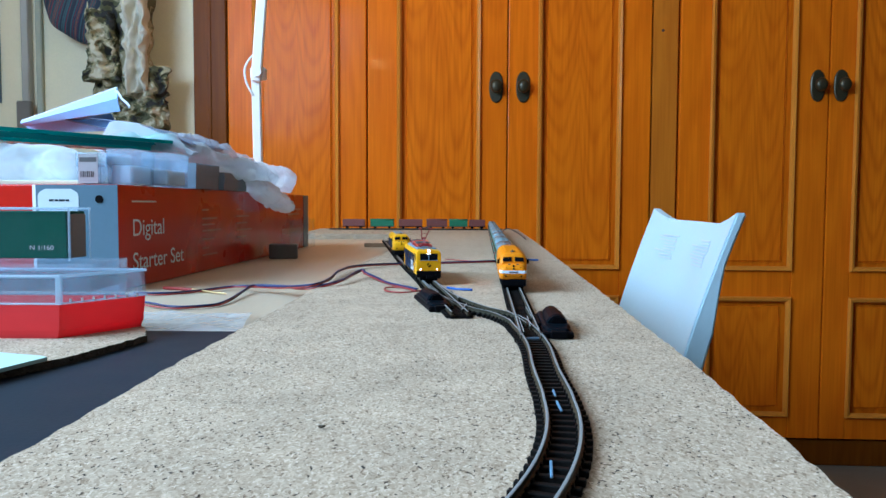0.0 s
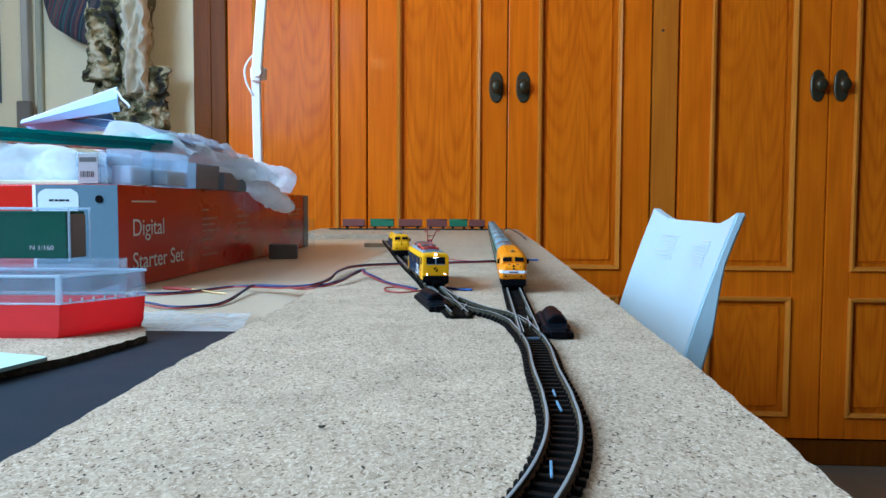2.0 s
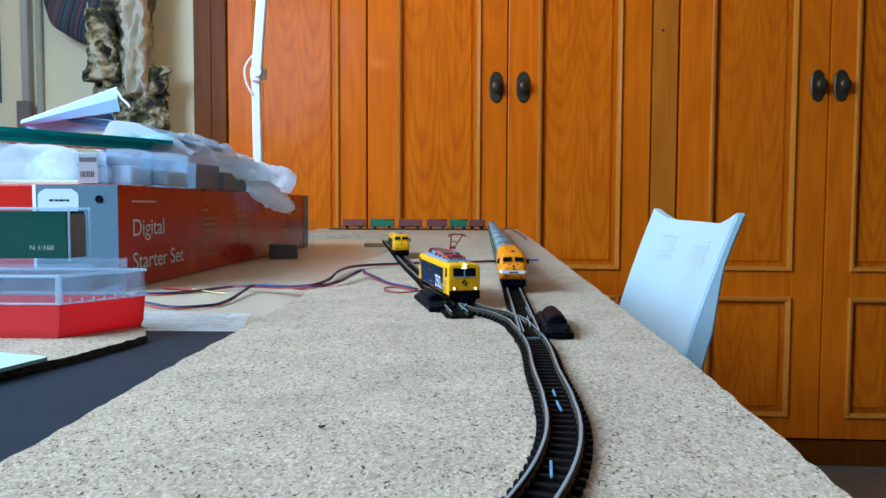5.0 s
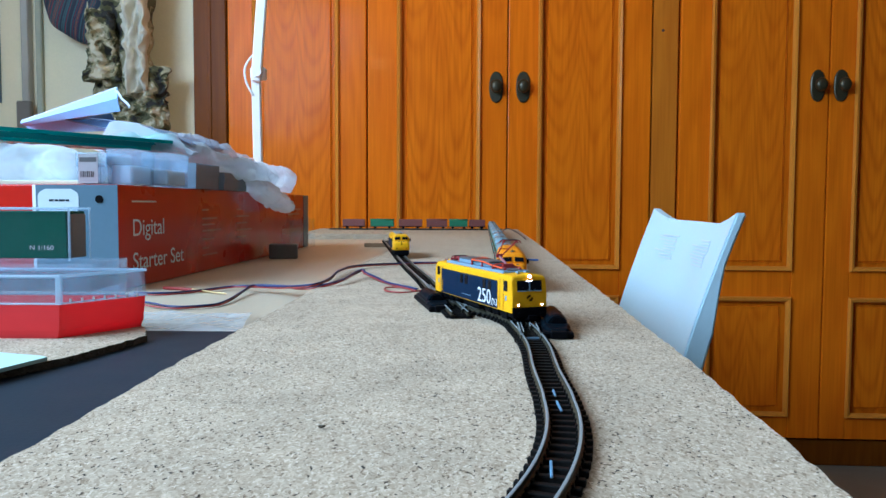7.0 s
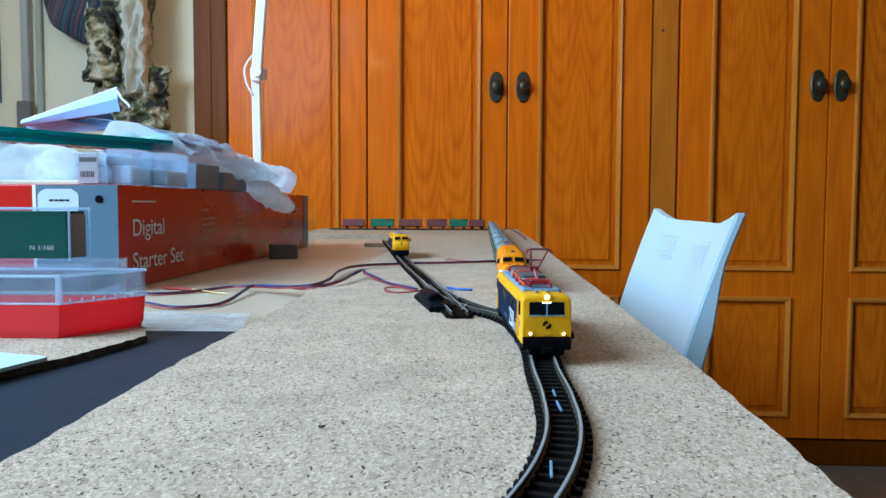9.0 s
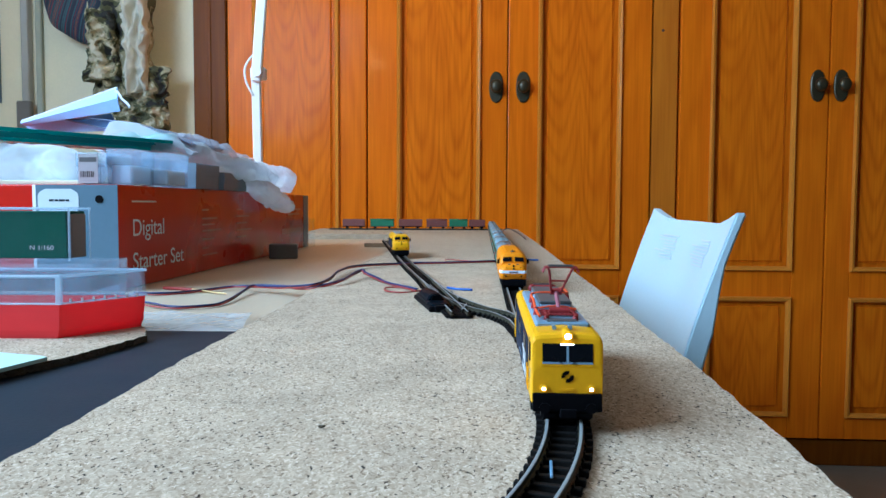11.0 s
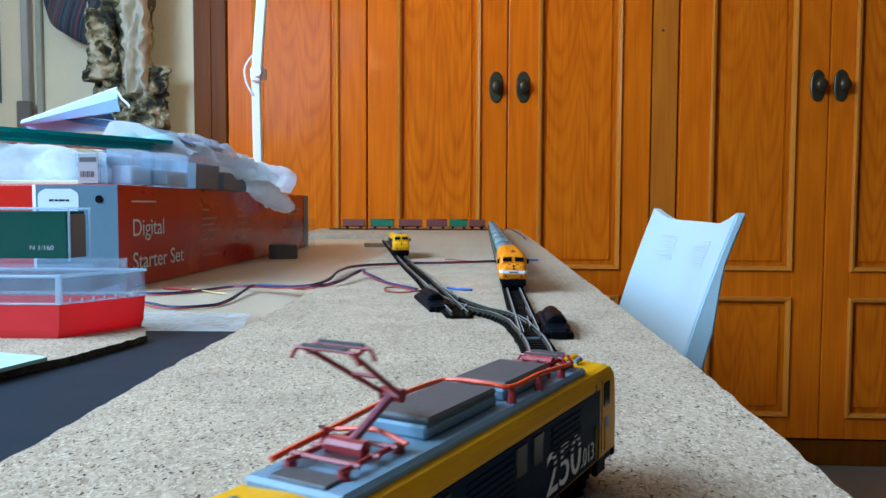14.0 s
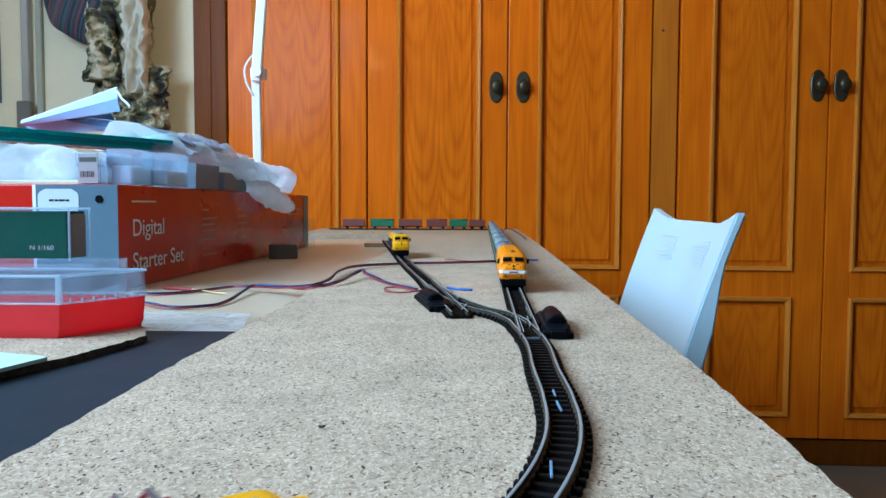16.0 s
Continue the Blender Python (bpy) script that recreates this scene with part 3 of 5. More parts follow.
def guard_rails(label, segs):
    """Check rails, point blades and frog of a turnout."""
    t = thing("turnout_rails", label, "model turnout")
    for a, b in segs:
        d = Vector((b[0] - a[0], b[1] - a[1], 0)).normalized()
        n = Vector((-d.y, d.x, 0)) * 0.0003
        bm = B()
        secs = []
        for p in (a, b):
            v = Vector((p[0], p[1], 0))
            secs.append([v - n + Vector((0, 0, 0.0021)), v + n + Vector((0, 0, 0.0021)), v + n + Vector((0, 0, 0.0042)), v - n + Vector((0, 0, 0.0042))])
        loft(bm, secs)
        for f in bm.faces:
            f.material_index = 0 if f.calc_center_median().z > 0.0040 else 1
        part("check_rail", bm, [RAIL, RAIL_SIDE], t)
    return t


guard_rails("bright check rails and blades of the far turnout", [((-0.0100, 0.600), (-0.0030, 0.548)), ((0.0060, 0.560), (0.0105, 0.512)), ((0.0010, 0.520), (0.0070, 0.486)), ((0.0080, 0.535), (0.0200, 0.487)), ((0.0150, 0.484), (0.0110, 0.455))])
guard_rails("bright check rails and blades of the near turnout", [((0.0380, 0.452), (0.0440, 0.405)), ((0.0300, 0.440), (0.0365, 0.415)), ((0.0470, 0.430), (0.0445, 0.392)), ((0.0415, 0.420), (0.0395, 0.375)), ((0.0505, 0.470), (0.0490, 0.425))])
bm = boxes((-0.0040, 0.0040, -0.0005, 0.0005, 0.0022, 0.0030))
tb = thing("tie_bar", "pale throw bar across the near turnout", "tie bar", pose(0.0418, 0.366, 0, 0, 0, 8))
part("bar", bm, ROOF_GREY, tb)


MOTOR_SHELL = mat("blue_black_plastic", (0.003, 0.006, 0.009), 0.4, scale=300, vary=0.1, spec=0.015)


def turnout_motor(label, m, flip):
    """Black plastic point motor housing beside the track."""
    t = thing("turnout_motor", label, "turnout motor", m, group="turnout motors")
    base = boxes((-0.034, 0.034, -0.0075, 0.0075, 0.0002, 0.0035), bevel=0.0008)
    part("base", base, BLACK, t)
    skirt = []
    for x, w, z in ((-0.031, 0.0050, 0.0046), (-0.028, 0.0066, 0.0056), (0.022, 0.0068, 0.0056), (0.030, 0.0058, 0.0048), (0.032, 0.0045, 0.0040)):
        skirt.append([(x, -w, 0.0034), (x, -w, z - 0.001), (x, -w + 0.0014, z), (x, w - 0.0014, z), (x, w, z - 0.001), (x, w, 0.0034)])
    part("skirt", loft(B(), skirt), MOTOR_SHELL, t)
    barrel = []
    for x, r in ((-0.026, 0.0030), (-0.023, 0.0048), (-0.006, 0.0050), (-0.004, 0.0056), (0.016, 0.0056), (0.019, 0.0050)):
        barrel.append([(x, -flip * 0.0006 + r * math.cos(a), 0.0046 + r * math.sin(a)) for a in [math.pi * k / 8 for k in range(9)]])
    part("housing", loft(B(), barrel), MOTOR_SHELL, t, "blue-black faceted housing")
    part("end_cap", cyl(B(), (0.019, -flip * 0.0006, 0.0058), (0.0197, -flip * 0.0006, 0.0058), 0.0032, n=16), BLACK, t)
    part("lever", boxes((-0.014, 0.010, flip * 0.0068, flip * 0.0086, 0.0022, 0.0044), bevel=0.0004) if flip > 0 else boxes((-0.014, 0.010, -0.0086, -0.0068, 0.0022, 0.0044), bevel=0.0004), BLACK, t)
    for s in (-1, 1):
        part("end_clip", boxes((s * 0.033 - 0.003, s * 0.033 + 0.003, -0.004, 0.004, 0.0004, 0.0040), bevel=0.0005), BLACK, t)


turnout_motor("black plastic point motor beside the far turnout", pose(-0.0068, 0.5060, 0, 0, 0, -80), 1)
turnout_motor("black plastic point motor beside the near turnout", pose(0.0588, 0.4120, 0, 0, 0, -93), -1)

CLIP_BLUE = mat("pale_blue_clip", (0.16, 0.30, 0.44), 0.5)
for x, y, r, ln in ((0.0377, 0.2588, 87, 0.0085), (0.0368, 0.2418, 89, 0.0115), (0.0262, 0.1832, 83, 0.0115)):
    cl = thing("track_clip", "pale blue plastic clip between the rails", "track clip", pose(x, y, 0.0021, 0, 0, r), group="track clips")
    part("clip", boxes((-ln / 2, ln / 2, -0.0004, 0.0004, 0, 0.0006), bevel=0.0002), CLIP_BLUE, cl)

# ---------------- locomotives ----------------
# poses of the moving engine: seconds and way along the track
LOCO_S = [(0, 1.0670), (0.5, 1.0764), (1.0, 1.0868), (1.5, 1.0982), (2.0, 1.1107), (2.5, 1.1240), (3.0, 1.1386), (3.5, 1.1550), (4.0, 1.1738), (4.6, 1.1975), (5.2, 1.2217), (5.85, 1.2482), (6.5, 1.2765), (7, 1.2993), (7.5, 1.3215),
          (8.0, 1.3443), (8.5, 1.3672), (9, 1.3904), (9.6, 1.4190), (10.2, 1.4480), (10.85, 1.4798), (11.5, 1.5119), (12, 1.5360), (12.5, 1.5594), (13, 1.5846), (13.5, 1.611), (14, 1.6385), (14.5, 1.6660), (15, 1.6900), (15.5, 1.7168), (16, 1.7420)]
ZB, ZT, HW, HL = 0.0091, 0.0286, 0.0097, 0.060


def side_profile(x, top, hw=HW, zb=ZB):
    """Cross section of the engine body at x, roof edge at top."""
    return [(x, -hw, zb), (x, -hw, top - 0.0030), (x, -hw + 0.0003, top - 0.0014), (x, -hw + 0.0009, top - 0.0004), (x, -hw + 0.0020, top), (x, 0, top + 0.0006), (x, hw - 0.0020, top), (x, hw - 0.0009, top - 0.0004), (x, hw - 0.0003, top - 0.0014), (x, hw, top - 0.0030), (x, hw, zb)]


def bar(pts, r, n=6):
    return tube(B(), pts, r, n)


def wheelset(parent, x, r=0.0037):
    bm = B()
    for s in (-1, 1):
        cyl(bm, (x, s * 0.0041, RAIL_TOP + r), (x, s * 0.0060, RAIL_TOP + r), r, n=20)
        cyl(bm, (x, s * 0.0036, RAIL_TOP + r), (x, s * 0.0042, RAIL_TOP + r), r + 0.0006, n=20)
    cyl(bm, (x, -0.004, RAIL_TOP + r), (x, 0.004, RAIL_TOP + r), 0.0008, n=8)
    return part("wheelset", bm, BLACK, parent)


def bogie(parent, xc, half=0.0155, axles=(-0.0105, 0.0, 0.0105)):
    bm = B()
    for s in (-1, 1):
        box(bm, xc - half, xc + half, s * 0.0078 - 0.0008, s * 0.0078 + 0.0008, 0.0070, 0.0092, bevel=0.0003)
        for a in axles:
            box(bm, xc + a - 0.0022, xc + a + 0.0022, s * 0.0082 - 0.0008, s * 0.0082 + 0.0008, 0.0056, 0.0090, bevel=0.0004)
            cyl(bm, (xc + a, s * 0.0085, 0.0074), (xc + a, s * 0.0093, 0.0074), 0.0012, n=10)
        for a in (-0.5, 0.5):
            cyl(bm, (xc + a * 0.0105, s * 0.0088, 0.0058), (xc + a * 0.0105, s * 0.0088, 0.0086), 0.0008, n=8)
    box(bm, xc - half, xc + half, -0.006, 0.006, 0.0080, 0.0094)
    bg = part("bogie", bm, BLACK, parent, "black bogie frame")
    for a in axles:
        wheelset(bg, xc + a)
    return bg


def pantograph(parent, xb, raised, d):
    """Single-arm pantograph on a base at xb; d: side to which its knee points."""
    z0 = 0.0300
    bm = B()
    for s in (-1, 1):
        tube(bm, [(xb - 0.0075, s * 0.0042, z0 + 0.0012), (xb + 0.0075, s * 0.0042, z0 + 0.0012)], 0.0004)
        for o in (-0.0065, 0.0065):
            cyl(bm, (xb + o, s * 0.0042, z0 - 0.0006), (xb + o, s * 0.0042, z0 + 0.0012), 0.0011, 0.0007, n=10)
    for o in (-0.0045, 0.0, 0.0045):
        tube(bm, [(xb + o, -0.0058, z0 + 0.0013), (xb + o, 0.0052, z0 + 0.0013)], 0.00042)
    cyl(bm, (xb, -0.003, z0 + 0.0018), (xb, 0.003, z0 + 0.0018), 0.0013, n=10)
    pan = part("pantograph", bm, PANTO_RED, parent, "dark red pantograph, " + ("raised" if raised else "folded down"))
    if raised:
        kx, kz, hx, hz = xb + d * 0.0115, z0 + 0.0068, xb - d * 0.0030, z0 + 0.0162
    else:
        kx, kz, hx, hz = xb + d * 0.0110, z0 + 0.0018, xb - d * 0.0030, z0 + 0.0027
    part("lower_arm", bar([(xb, 0, z0 + 0.0018), (kx, 0, kz)], 0.0007, 8), mat("pale_mauve_arm", (0.32, 0.10, 0.13), 0.4), pan, "pale mauve lower arm")
    bm = B()
    tube(bm, [(kx, -0.0018, kz), (kx, 0.0018, kz)], 0.0011, 8)
    for s in (-1, 1):
        tube(bm, [(kx, s * 0.0015, kz), (hx, s * 0.0034, hz - 0.0008)], 0.0004)
    tube(bm, [((kx + hx) / 2, -0.0029, (kz + hz) / 2 - 0.0004), ((kx + hx) / 2, 0.0029, (kz + hz) / 2 - 0.0004)], 0.0003)
    part("upper_arm", bm, PANTO_RED, pan)
    bm = B()
    for o in (-0.0018, 0.0018):
        tube(bm, smooth_line([(hx + o, -0.0054, hz - 0.0016), (hx + o, -0.0047, hz - 0.0004), (hx + o, -0.0038, hz), (hx + o, 0.0038, hz), (hx + o, 0.0047, hz - 0.0004), (hx + o, 0.0054, hz - 0.0016)], 4), 0.0003)
    for s in (-1, 1):
        tube(bm, [(hx - 0.0018, s * 0.0037, hz), (hx, s * 0.0036, hz - 0.0010), (hx + 0.0018, s * 0.0037, hz)], 0.0003)
    part("collector_head", bm, PANTO_RED, pan)
    part("contact_strip", boxes((hx - 0.0021, hx - 0.0015, -0.0036, 0.0036, hz + 0.0002, hz + 0.0006), (hx + 0.0015, hx + 0.0021, -0.0036, 0.0036, hz + 0.0002, hz + 0.0006)), ROOF_DARK, pan)
    return pan


def nose_plane(y, z, out=0.0):
    """Place on the raked front, between the waist and the roof."""
    x = 0.0600 if z < 0.0192 else 0.0600 - (z - 0.0192) * 0.15
    return (x + out, y, z)


def slab_on_nose(y0, y1, z0, z1, out, depth=0.0004):
    bm = B()
    a = [nose_plane(y0, z0, out), nose_plane(y1, z0, out), nose_plane(y1, z1, out), nose_plane(y0, z1, out)]
    b = [(x - depth, y, z) for x, y, z in a]
    return loft(bm, [b, a])


def electric_engine():
    e = thing("electric_locomotive", "yellow and navy model electric locomotive running along the track", "model locomotive")
    bm = B()
    half = [(0.0600, 0.0192, 0.0093), (0.0597, 0.0215, 0.0095), (0.0588, 0.0273, 0.0096), (0.0581, 0.0282, HW), (0.0566, 0.0286, HW), (0.0490, ZT, HW)]
    secs = [side_profile(-x, t, w) for x, t, w in half] + [side_profile(x, ZT, HW) for x in (-0.02, 0.02)] + [side_profile(x, t, w) for x, t, w in half[::-1]]
    loft(bm, secs)
    body = part("body", bm, YELLOW, e, "yellow painted body shell")
    # roof and its gear
    roof = part("roof", boxes((-0.0440, 0.0440, -0.0078, 0.0078, 0.0280, 0.0300), bevel=0.0006), ROOF_GREY, e, "blue-grey roof")
    for a, b in ((-0.029, -0.008), (-0.005, 0.0195)):
        rb = part("roof_box", boxes((a, b, -0.0050, 0.0050, 0.0300, 0.0322), bevel=0.0004), ROOF_GREY, roof, "blue-grey roof box")
        part("box_lid", boxes((a + 0.0006, b - 0.0004, -0.0052, 0.0052, 0.0322, 0.0334), bevel=0.0004), ROOF_DARK, rb, "dark grey lid")
    for x0, x1 in ((0.0385, 0.0430), (-0.0430, -0.0385)):
        part("hatch", boxes((x0, x1, -0.0045, 0.0045, 0.0299, 0.0304), bevel=0.0002), ROOF_DARK, roof)
    pantograph(e, 0.0322, True, -1)
    pantograph(e, -0.0370, False, 1)
    line = smooth_line([(0.040, -0.0064, 0.0312), (0.028, -0.0068, 0.0318), (0.012, -0.0066, 0.0330), (-0.004, -0.0064, 0.0330), (-0.0058, -0.003, 0.0335), (-0.0060, 0.003, 0.0335), (-0.0080, 0.0064, 0.0330), (-0.020, 0.0066, 0.0330), (-0.032, 0.0066, 0.0322), (-0.043, 0.0050, 0.0310)], 5)
    part("roof_line", tube(B(), line, 0.00045, 6), WIRE_RED, roof, "orange-red roof cable")
    part("roof_line", tube(B(), smooth_line([(0.0260, -0.0066, 0.0318), (0.0255, 0.0, 0.0326), (0.0262, 0.0058, 0.0316)], 5), 0.0004, 6), WIRE_RED, roof)
    bm = B()
    for x, y in ((0.028, -0.0067), (0.012, -0.0066), (-0.004, -0.0064), (-0.008, 0.0064), (-0.020, 0.0066), (-0.032, 0.0066)):
        cyl(bm, (x, y, 0.0298), (x, y, 0.0326), 0.0009, 0.0005, n=8)
    tagged(part("insulators", bm, PANTO_RED, roof), kind="stuff")
    for s in (-1, 1):
        panel = part("side_panel", boxes((-0.0470, 0.0415, s * HW - 0.00025, s * HW + 0.00025, ZB + 0.0003, 0.0247), bevel=0.0001), NAVY, e, "navy side panel")
        yy = s * (HW + 0.0003)
        for x0, x1, z0, z1 in ((0.029, 0.0335, 0.0185, 0.0240), (0.0215, 0.026, 0.0185, 0.0240), (-0.006, -0.0015, 0.0185, 0.0240), (-0.0135, -0.009, 0.0185, 0.0240)):
            part("side_window", boxes((x0, x1, yy - 0.0002, yy + 0.0002, z0, z1), bevel=0.00015), GLASS_DARK, panel)
        for x0, x1 in ((-0.034, -0.018), (-0.001, 0.016)):
            bm = B()
            for i in range(7):
                z = 0.0155 + i * 0.0012
                box(bm, x0, x1, yy - 0.0001, yy + 0.0002, z, z + 0.0006)
            part("louvre", bm, NAVY, panel)
        for xs in (-1, 1):
            part("cab_window", boxes((xs * 0.0523 - 0.0021, xs * 0.0523 + 0.0021, s * 0.0098 - 0.0003, s * 0.0098 + 0.0001, 0.0200, 0.0256), bevel=0.0002), GLASS_DARK, body)
            bm = B()
            for x in (xs * 0.0448, xs * 0.0490):
                box(bm, x - 0.00012, x + 0.00012, s * HW - 0.0001, s * HW + 0.00012, ZB + 0.001, 0.0262)
            part("door_gap", bm, ROOF_DARK, body)
            bm = B()
            for x in (xs * 0.0440, xs * 0.0498):
                tube(bm, [(x, s * (HW + 0.0005), 0.0105), (x, s * (HW + 0.0005), 0.0175)], 0.00018, 5)
            part("handrail", bm, YELLOW, body)
            part("badge", boxes((xs * 0.0523 - 0.0011, xs * 0.0523 + 0.0011, s * 0.00965 - 0.0001, s * 0.00965 + 0.0003, 0.0150, 0.0176)), ROOF_GREY, body, "small blue-grey badge")
        lm = pose(0.0140, -HW - 0.0004, 0.0108, 90, 0, 0) if s < 0 else pose(-0.0150, HW + 0.0004, 0.0108, 90, 0, 180)
        lettering("number", "250", 0.0116, WHITE, lm, panel, 1.12)
        lm = pose(0.0335, -HW - 0.0004, 0.0108, 90, 0, 0) if s < 0 else pose(-0.0345, HW + 0.0004, 0.0108, 90, 0, 180)
        lettering("number", ".013", 0.0054, WHITE, lm, panel, 0.9)
        x0 = -0.010 if s < 0 else 0.012
        part("small_print", boxes((min(x0, x0 - s * 0.014), max(x0, x0 - s * 0.014), yy - 0.0001, yy + 0.0001, 0.0122, 0.0125)), ROOF_GREY, panel)
    for d in (1, -1):
        m = pose(0, 0, 0) if d > 0 else pose(0, 0, 0, 0, 0, 180)
        fr = part("windscreen", slab_on_nose(-0.0068, 0.0068, 0.0204, 0.0261, 0.0002), GLASS_DARK, e, "dark wide windscreen", m)
        bm = slab_on_nose(-0.0003, 0.0003, 0.0204, 0.0261, 0.0004)
        part("mullion", bm, ROOF_GREY, fr)
        bm = B()
        for s in (-1, 1):
            tube(bm, [nose_plane(s * 0.0012, 0.0204, 0.0006), nose_plane(s * 0.0042, 0.0225, 0.0006)], 0.00015, 5)
        part("wiper", bm, BLACK, fr)
        bm = slab_on_nose(-0.0072, 0.0072, 0.0198, 0.0204, 0.0003)
        part("screen_sill", bm, YELLOW, fr)
        bm = B()
        for s in (-1, 1):
            cyl(bm, (0.0595, s * 0.0064, 0.0133), (0.0606, s * 0.0064, 0.0133), 0.0011, n=16)
        hold = part("lamp_rim", bm, YELLOW, e, "", m)
        for s in (-1, 1):
            part("headlight", cyl(B(), (0.0606, s * 0.0064, 0.0133), (0.0609, s * 0.0064, 0.0133), 0.00046, n=16), LAMP_ON if d > 0 else PRINT_PALE, hold, "lit white headlight" if d > 0 else "unlit headlight")
        bm = B()
        cyl(bm, (0.0545, 0, 0.0284), (0.0595, 0, 0.0282), 0.0015, n=16)
        top = part("top_lamp", bm, YELLOW, e, "", m)
        part("headlight", cyl(B(), (0.0595, 0, 0.0282), (0.0599, 0, 0.0282), 0.00085, n=16), LAMP_ON if d > 0 else PRINT_PALE, top, "lit white headlight" if d > 0 else "unlit headlight")
        if d > 0:
            # Emitting strip stands in for lamp light leaking over the windscreen.
            part("lamp_leak_strip", slab_on_nose(-0.0019, 0.0017, 0.0258, 0.0260, 0.0006), LAMP_ON, fr, "glowing strip for light leaking from the top lamp")
        part("screen_frame", slab_on_nose(-0.0068, 0.0068, 0.0204, 0.0209, 0.0004), ROOF_GREY, fr, "blue-grey lower screen frame")
        bm = B()
        for s in (-1, 1):
            cyl(bm, (0.0500, s * 0.0022 - 0.0010, 0.0298), (0.0535, s * 0.0022 - 0.0010, 0.0298), 0.0004, 0.00065, n=10)
            cyl(bm, (0.0515, s * 0.0022 - 0.0010, 0.0285), (0.0515, s * 0.0022 - 0.0010, 0.0298), 0.0004, n=8)
        part("horn", bm, ROOF_GREY, e, "grey roof horns", m)
        # emblem: a dark ring with two wedges
        bm = B()
        n = 20
        for k in (0, 1):
            a0 = 1.25 + k * math.pi
            ring = [(0.0603, 0.0017 * math.cos(a0 + i * 2.2 / n), 0.0168 + 0.0017 * math.sin(a0 + i * 2.2 / n)) for i in range(n + 1)]
            inn = [(0.0603, 0.0006 * math.cos(a0 + i * 2.2 / n), 0.0168 + 0.0006 * math.sin(a0 + i * 2.2 / n)) for i in range(n + 1)][::-1]
            f = bm.faces.new([bm.verts.new(p) for p in ring + inn])
        bmesh.ops.solidify(bm, geom=list(bm.faces), thickness=0.0002)
        part("emblem", bm, BLACK, e, "black round emblem", m)
        part("apron", boxes((0.0585, 0.0604, -0.0094, 0.0094, 0.0066, 0.0120), bevel=0.0003), BLACK, e, "black front apron", m)
        part("front_plate", boxes((0.0600, 0.0603, -0.0018, 0.0018, 0.0126, 0.0134)), YELLOW, e, "", m)
        bm = boxes((0.0535, 0.0584, -0.0092, 0.0092, 0.0066, 0.0094), bevel=0.0005)
        box(bm, 0.0540, 0.0598, -0.0070, 0.0070, 0.0040, 0.0068, bevel=0.0008)
        beam = part("buffer_beam", bm, BLACK, e, "black buffer beam and skirt", m)
        for s in (-1, 1):
            bm = B()
            cyl(bm, (0.0600, s * 0.0062, 0.0082), (0.0622, s * 0.0062, 0.0082), 0.0007, n=10)
            cyl(bm, (0.0622, s * 0.0062, 0.0082), (0.0626, s * 0.0062, 0.0082), 0.0015, n=16)
            part("buffer", bm, BLACK, beam)
        part("coupling", boxes((0.0595, 0.0640, -0.0022, 0.0022, 0.0056, 0.0066), (0.0630, 0.0640, -0.0022, 0.0022, 0.0056, 0.0082), bevel=0.0002), BLACK, beam)
        bm = B()
        for s in (-1, 1):
            box(bm, 0.0470, 0.0530, s * 0.0088 - 0.0006, s * 0.0088 + 0.0006, 0.0050, 0.0092, bevel=0.0002)
        part("cab_step", bm, BLACK, e, "", m)
    part("underframe", boxes((-0.0535, 0.0535, -0.0080, 0.0080, 0.0078, 0.0093), (-0.012, 0.012, -0.0085, 0.0085, 0.0056, 0.0090), bevel=0.0005), BLACK, e)
    bogie(e, 0.0345)
    bogie(e, -0.0345)
    return e


loco = electric_engine()
BROAD = 1.055
for ob in loco.children_recursive:
    if not ob.name.startswith(("bogie", "wheelset")):
        if ob.name.startswith("number"):
            ob.matrix_basis = Matrix.Translation((0, (BROAD - 1) * ob.matrix_basis.translation.y, 0)) @ ob.matrix_basis
        else:
            ob.data.transform(Matrix.Diagonal((1, BROAD, 1, 1)))


def cab_section(x, z_top, hw, round_r=0.004, zb=0.0086, n=7):
    """Round-shouldered cross section of a diesel body."""
    pts = [(x, -hw, zb)]
    for i in range(n):
        a = math.pi / 2 * i / (n - 1)
        pts.append((x, -hw + round_r * (1 - math.cos(a)), z_top - round_r + round_r * math.sin(a)))
    for i in range(n):
        a = math.pi / 2 * (1 - i / (n - 1))
        pts.append((x, hw - round_r * (1 - math.cos(a)), z_top - round_r + round_r * math.sin(a)))
    return pts + [(x, hw, zb)]


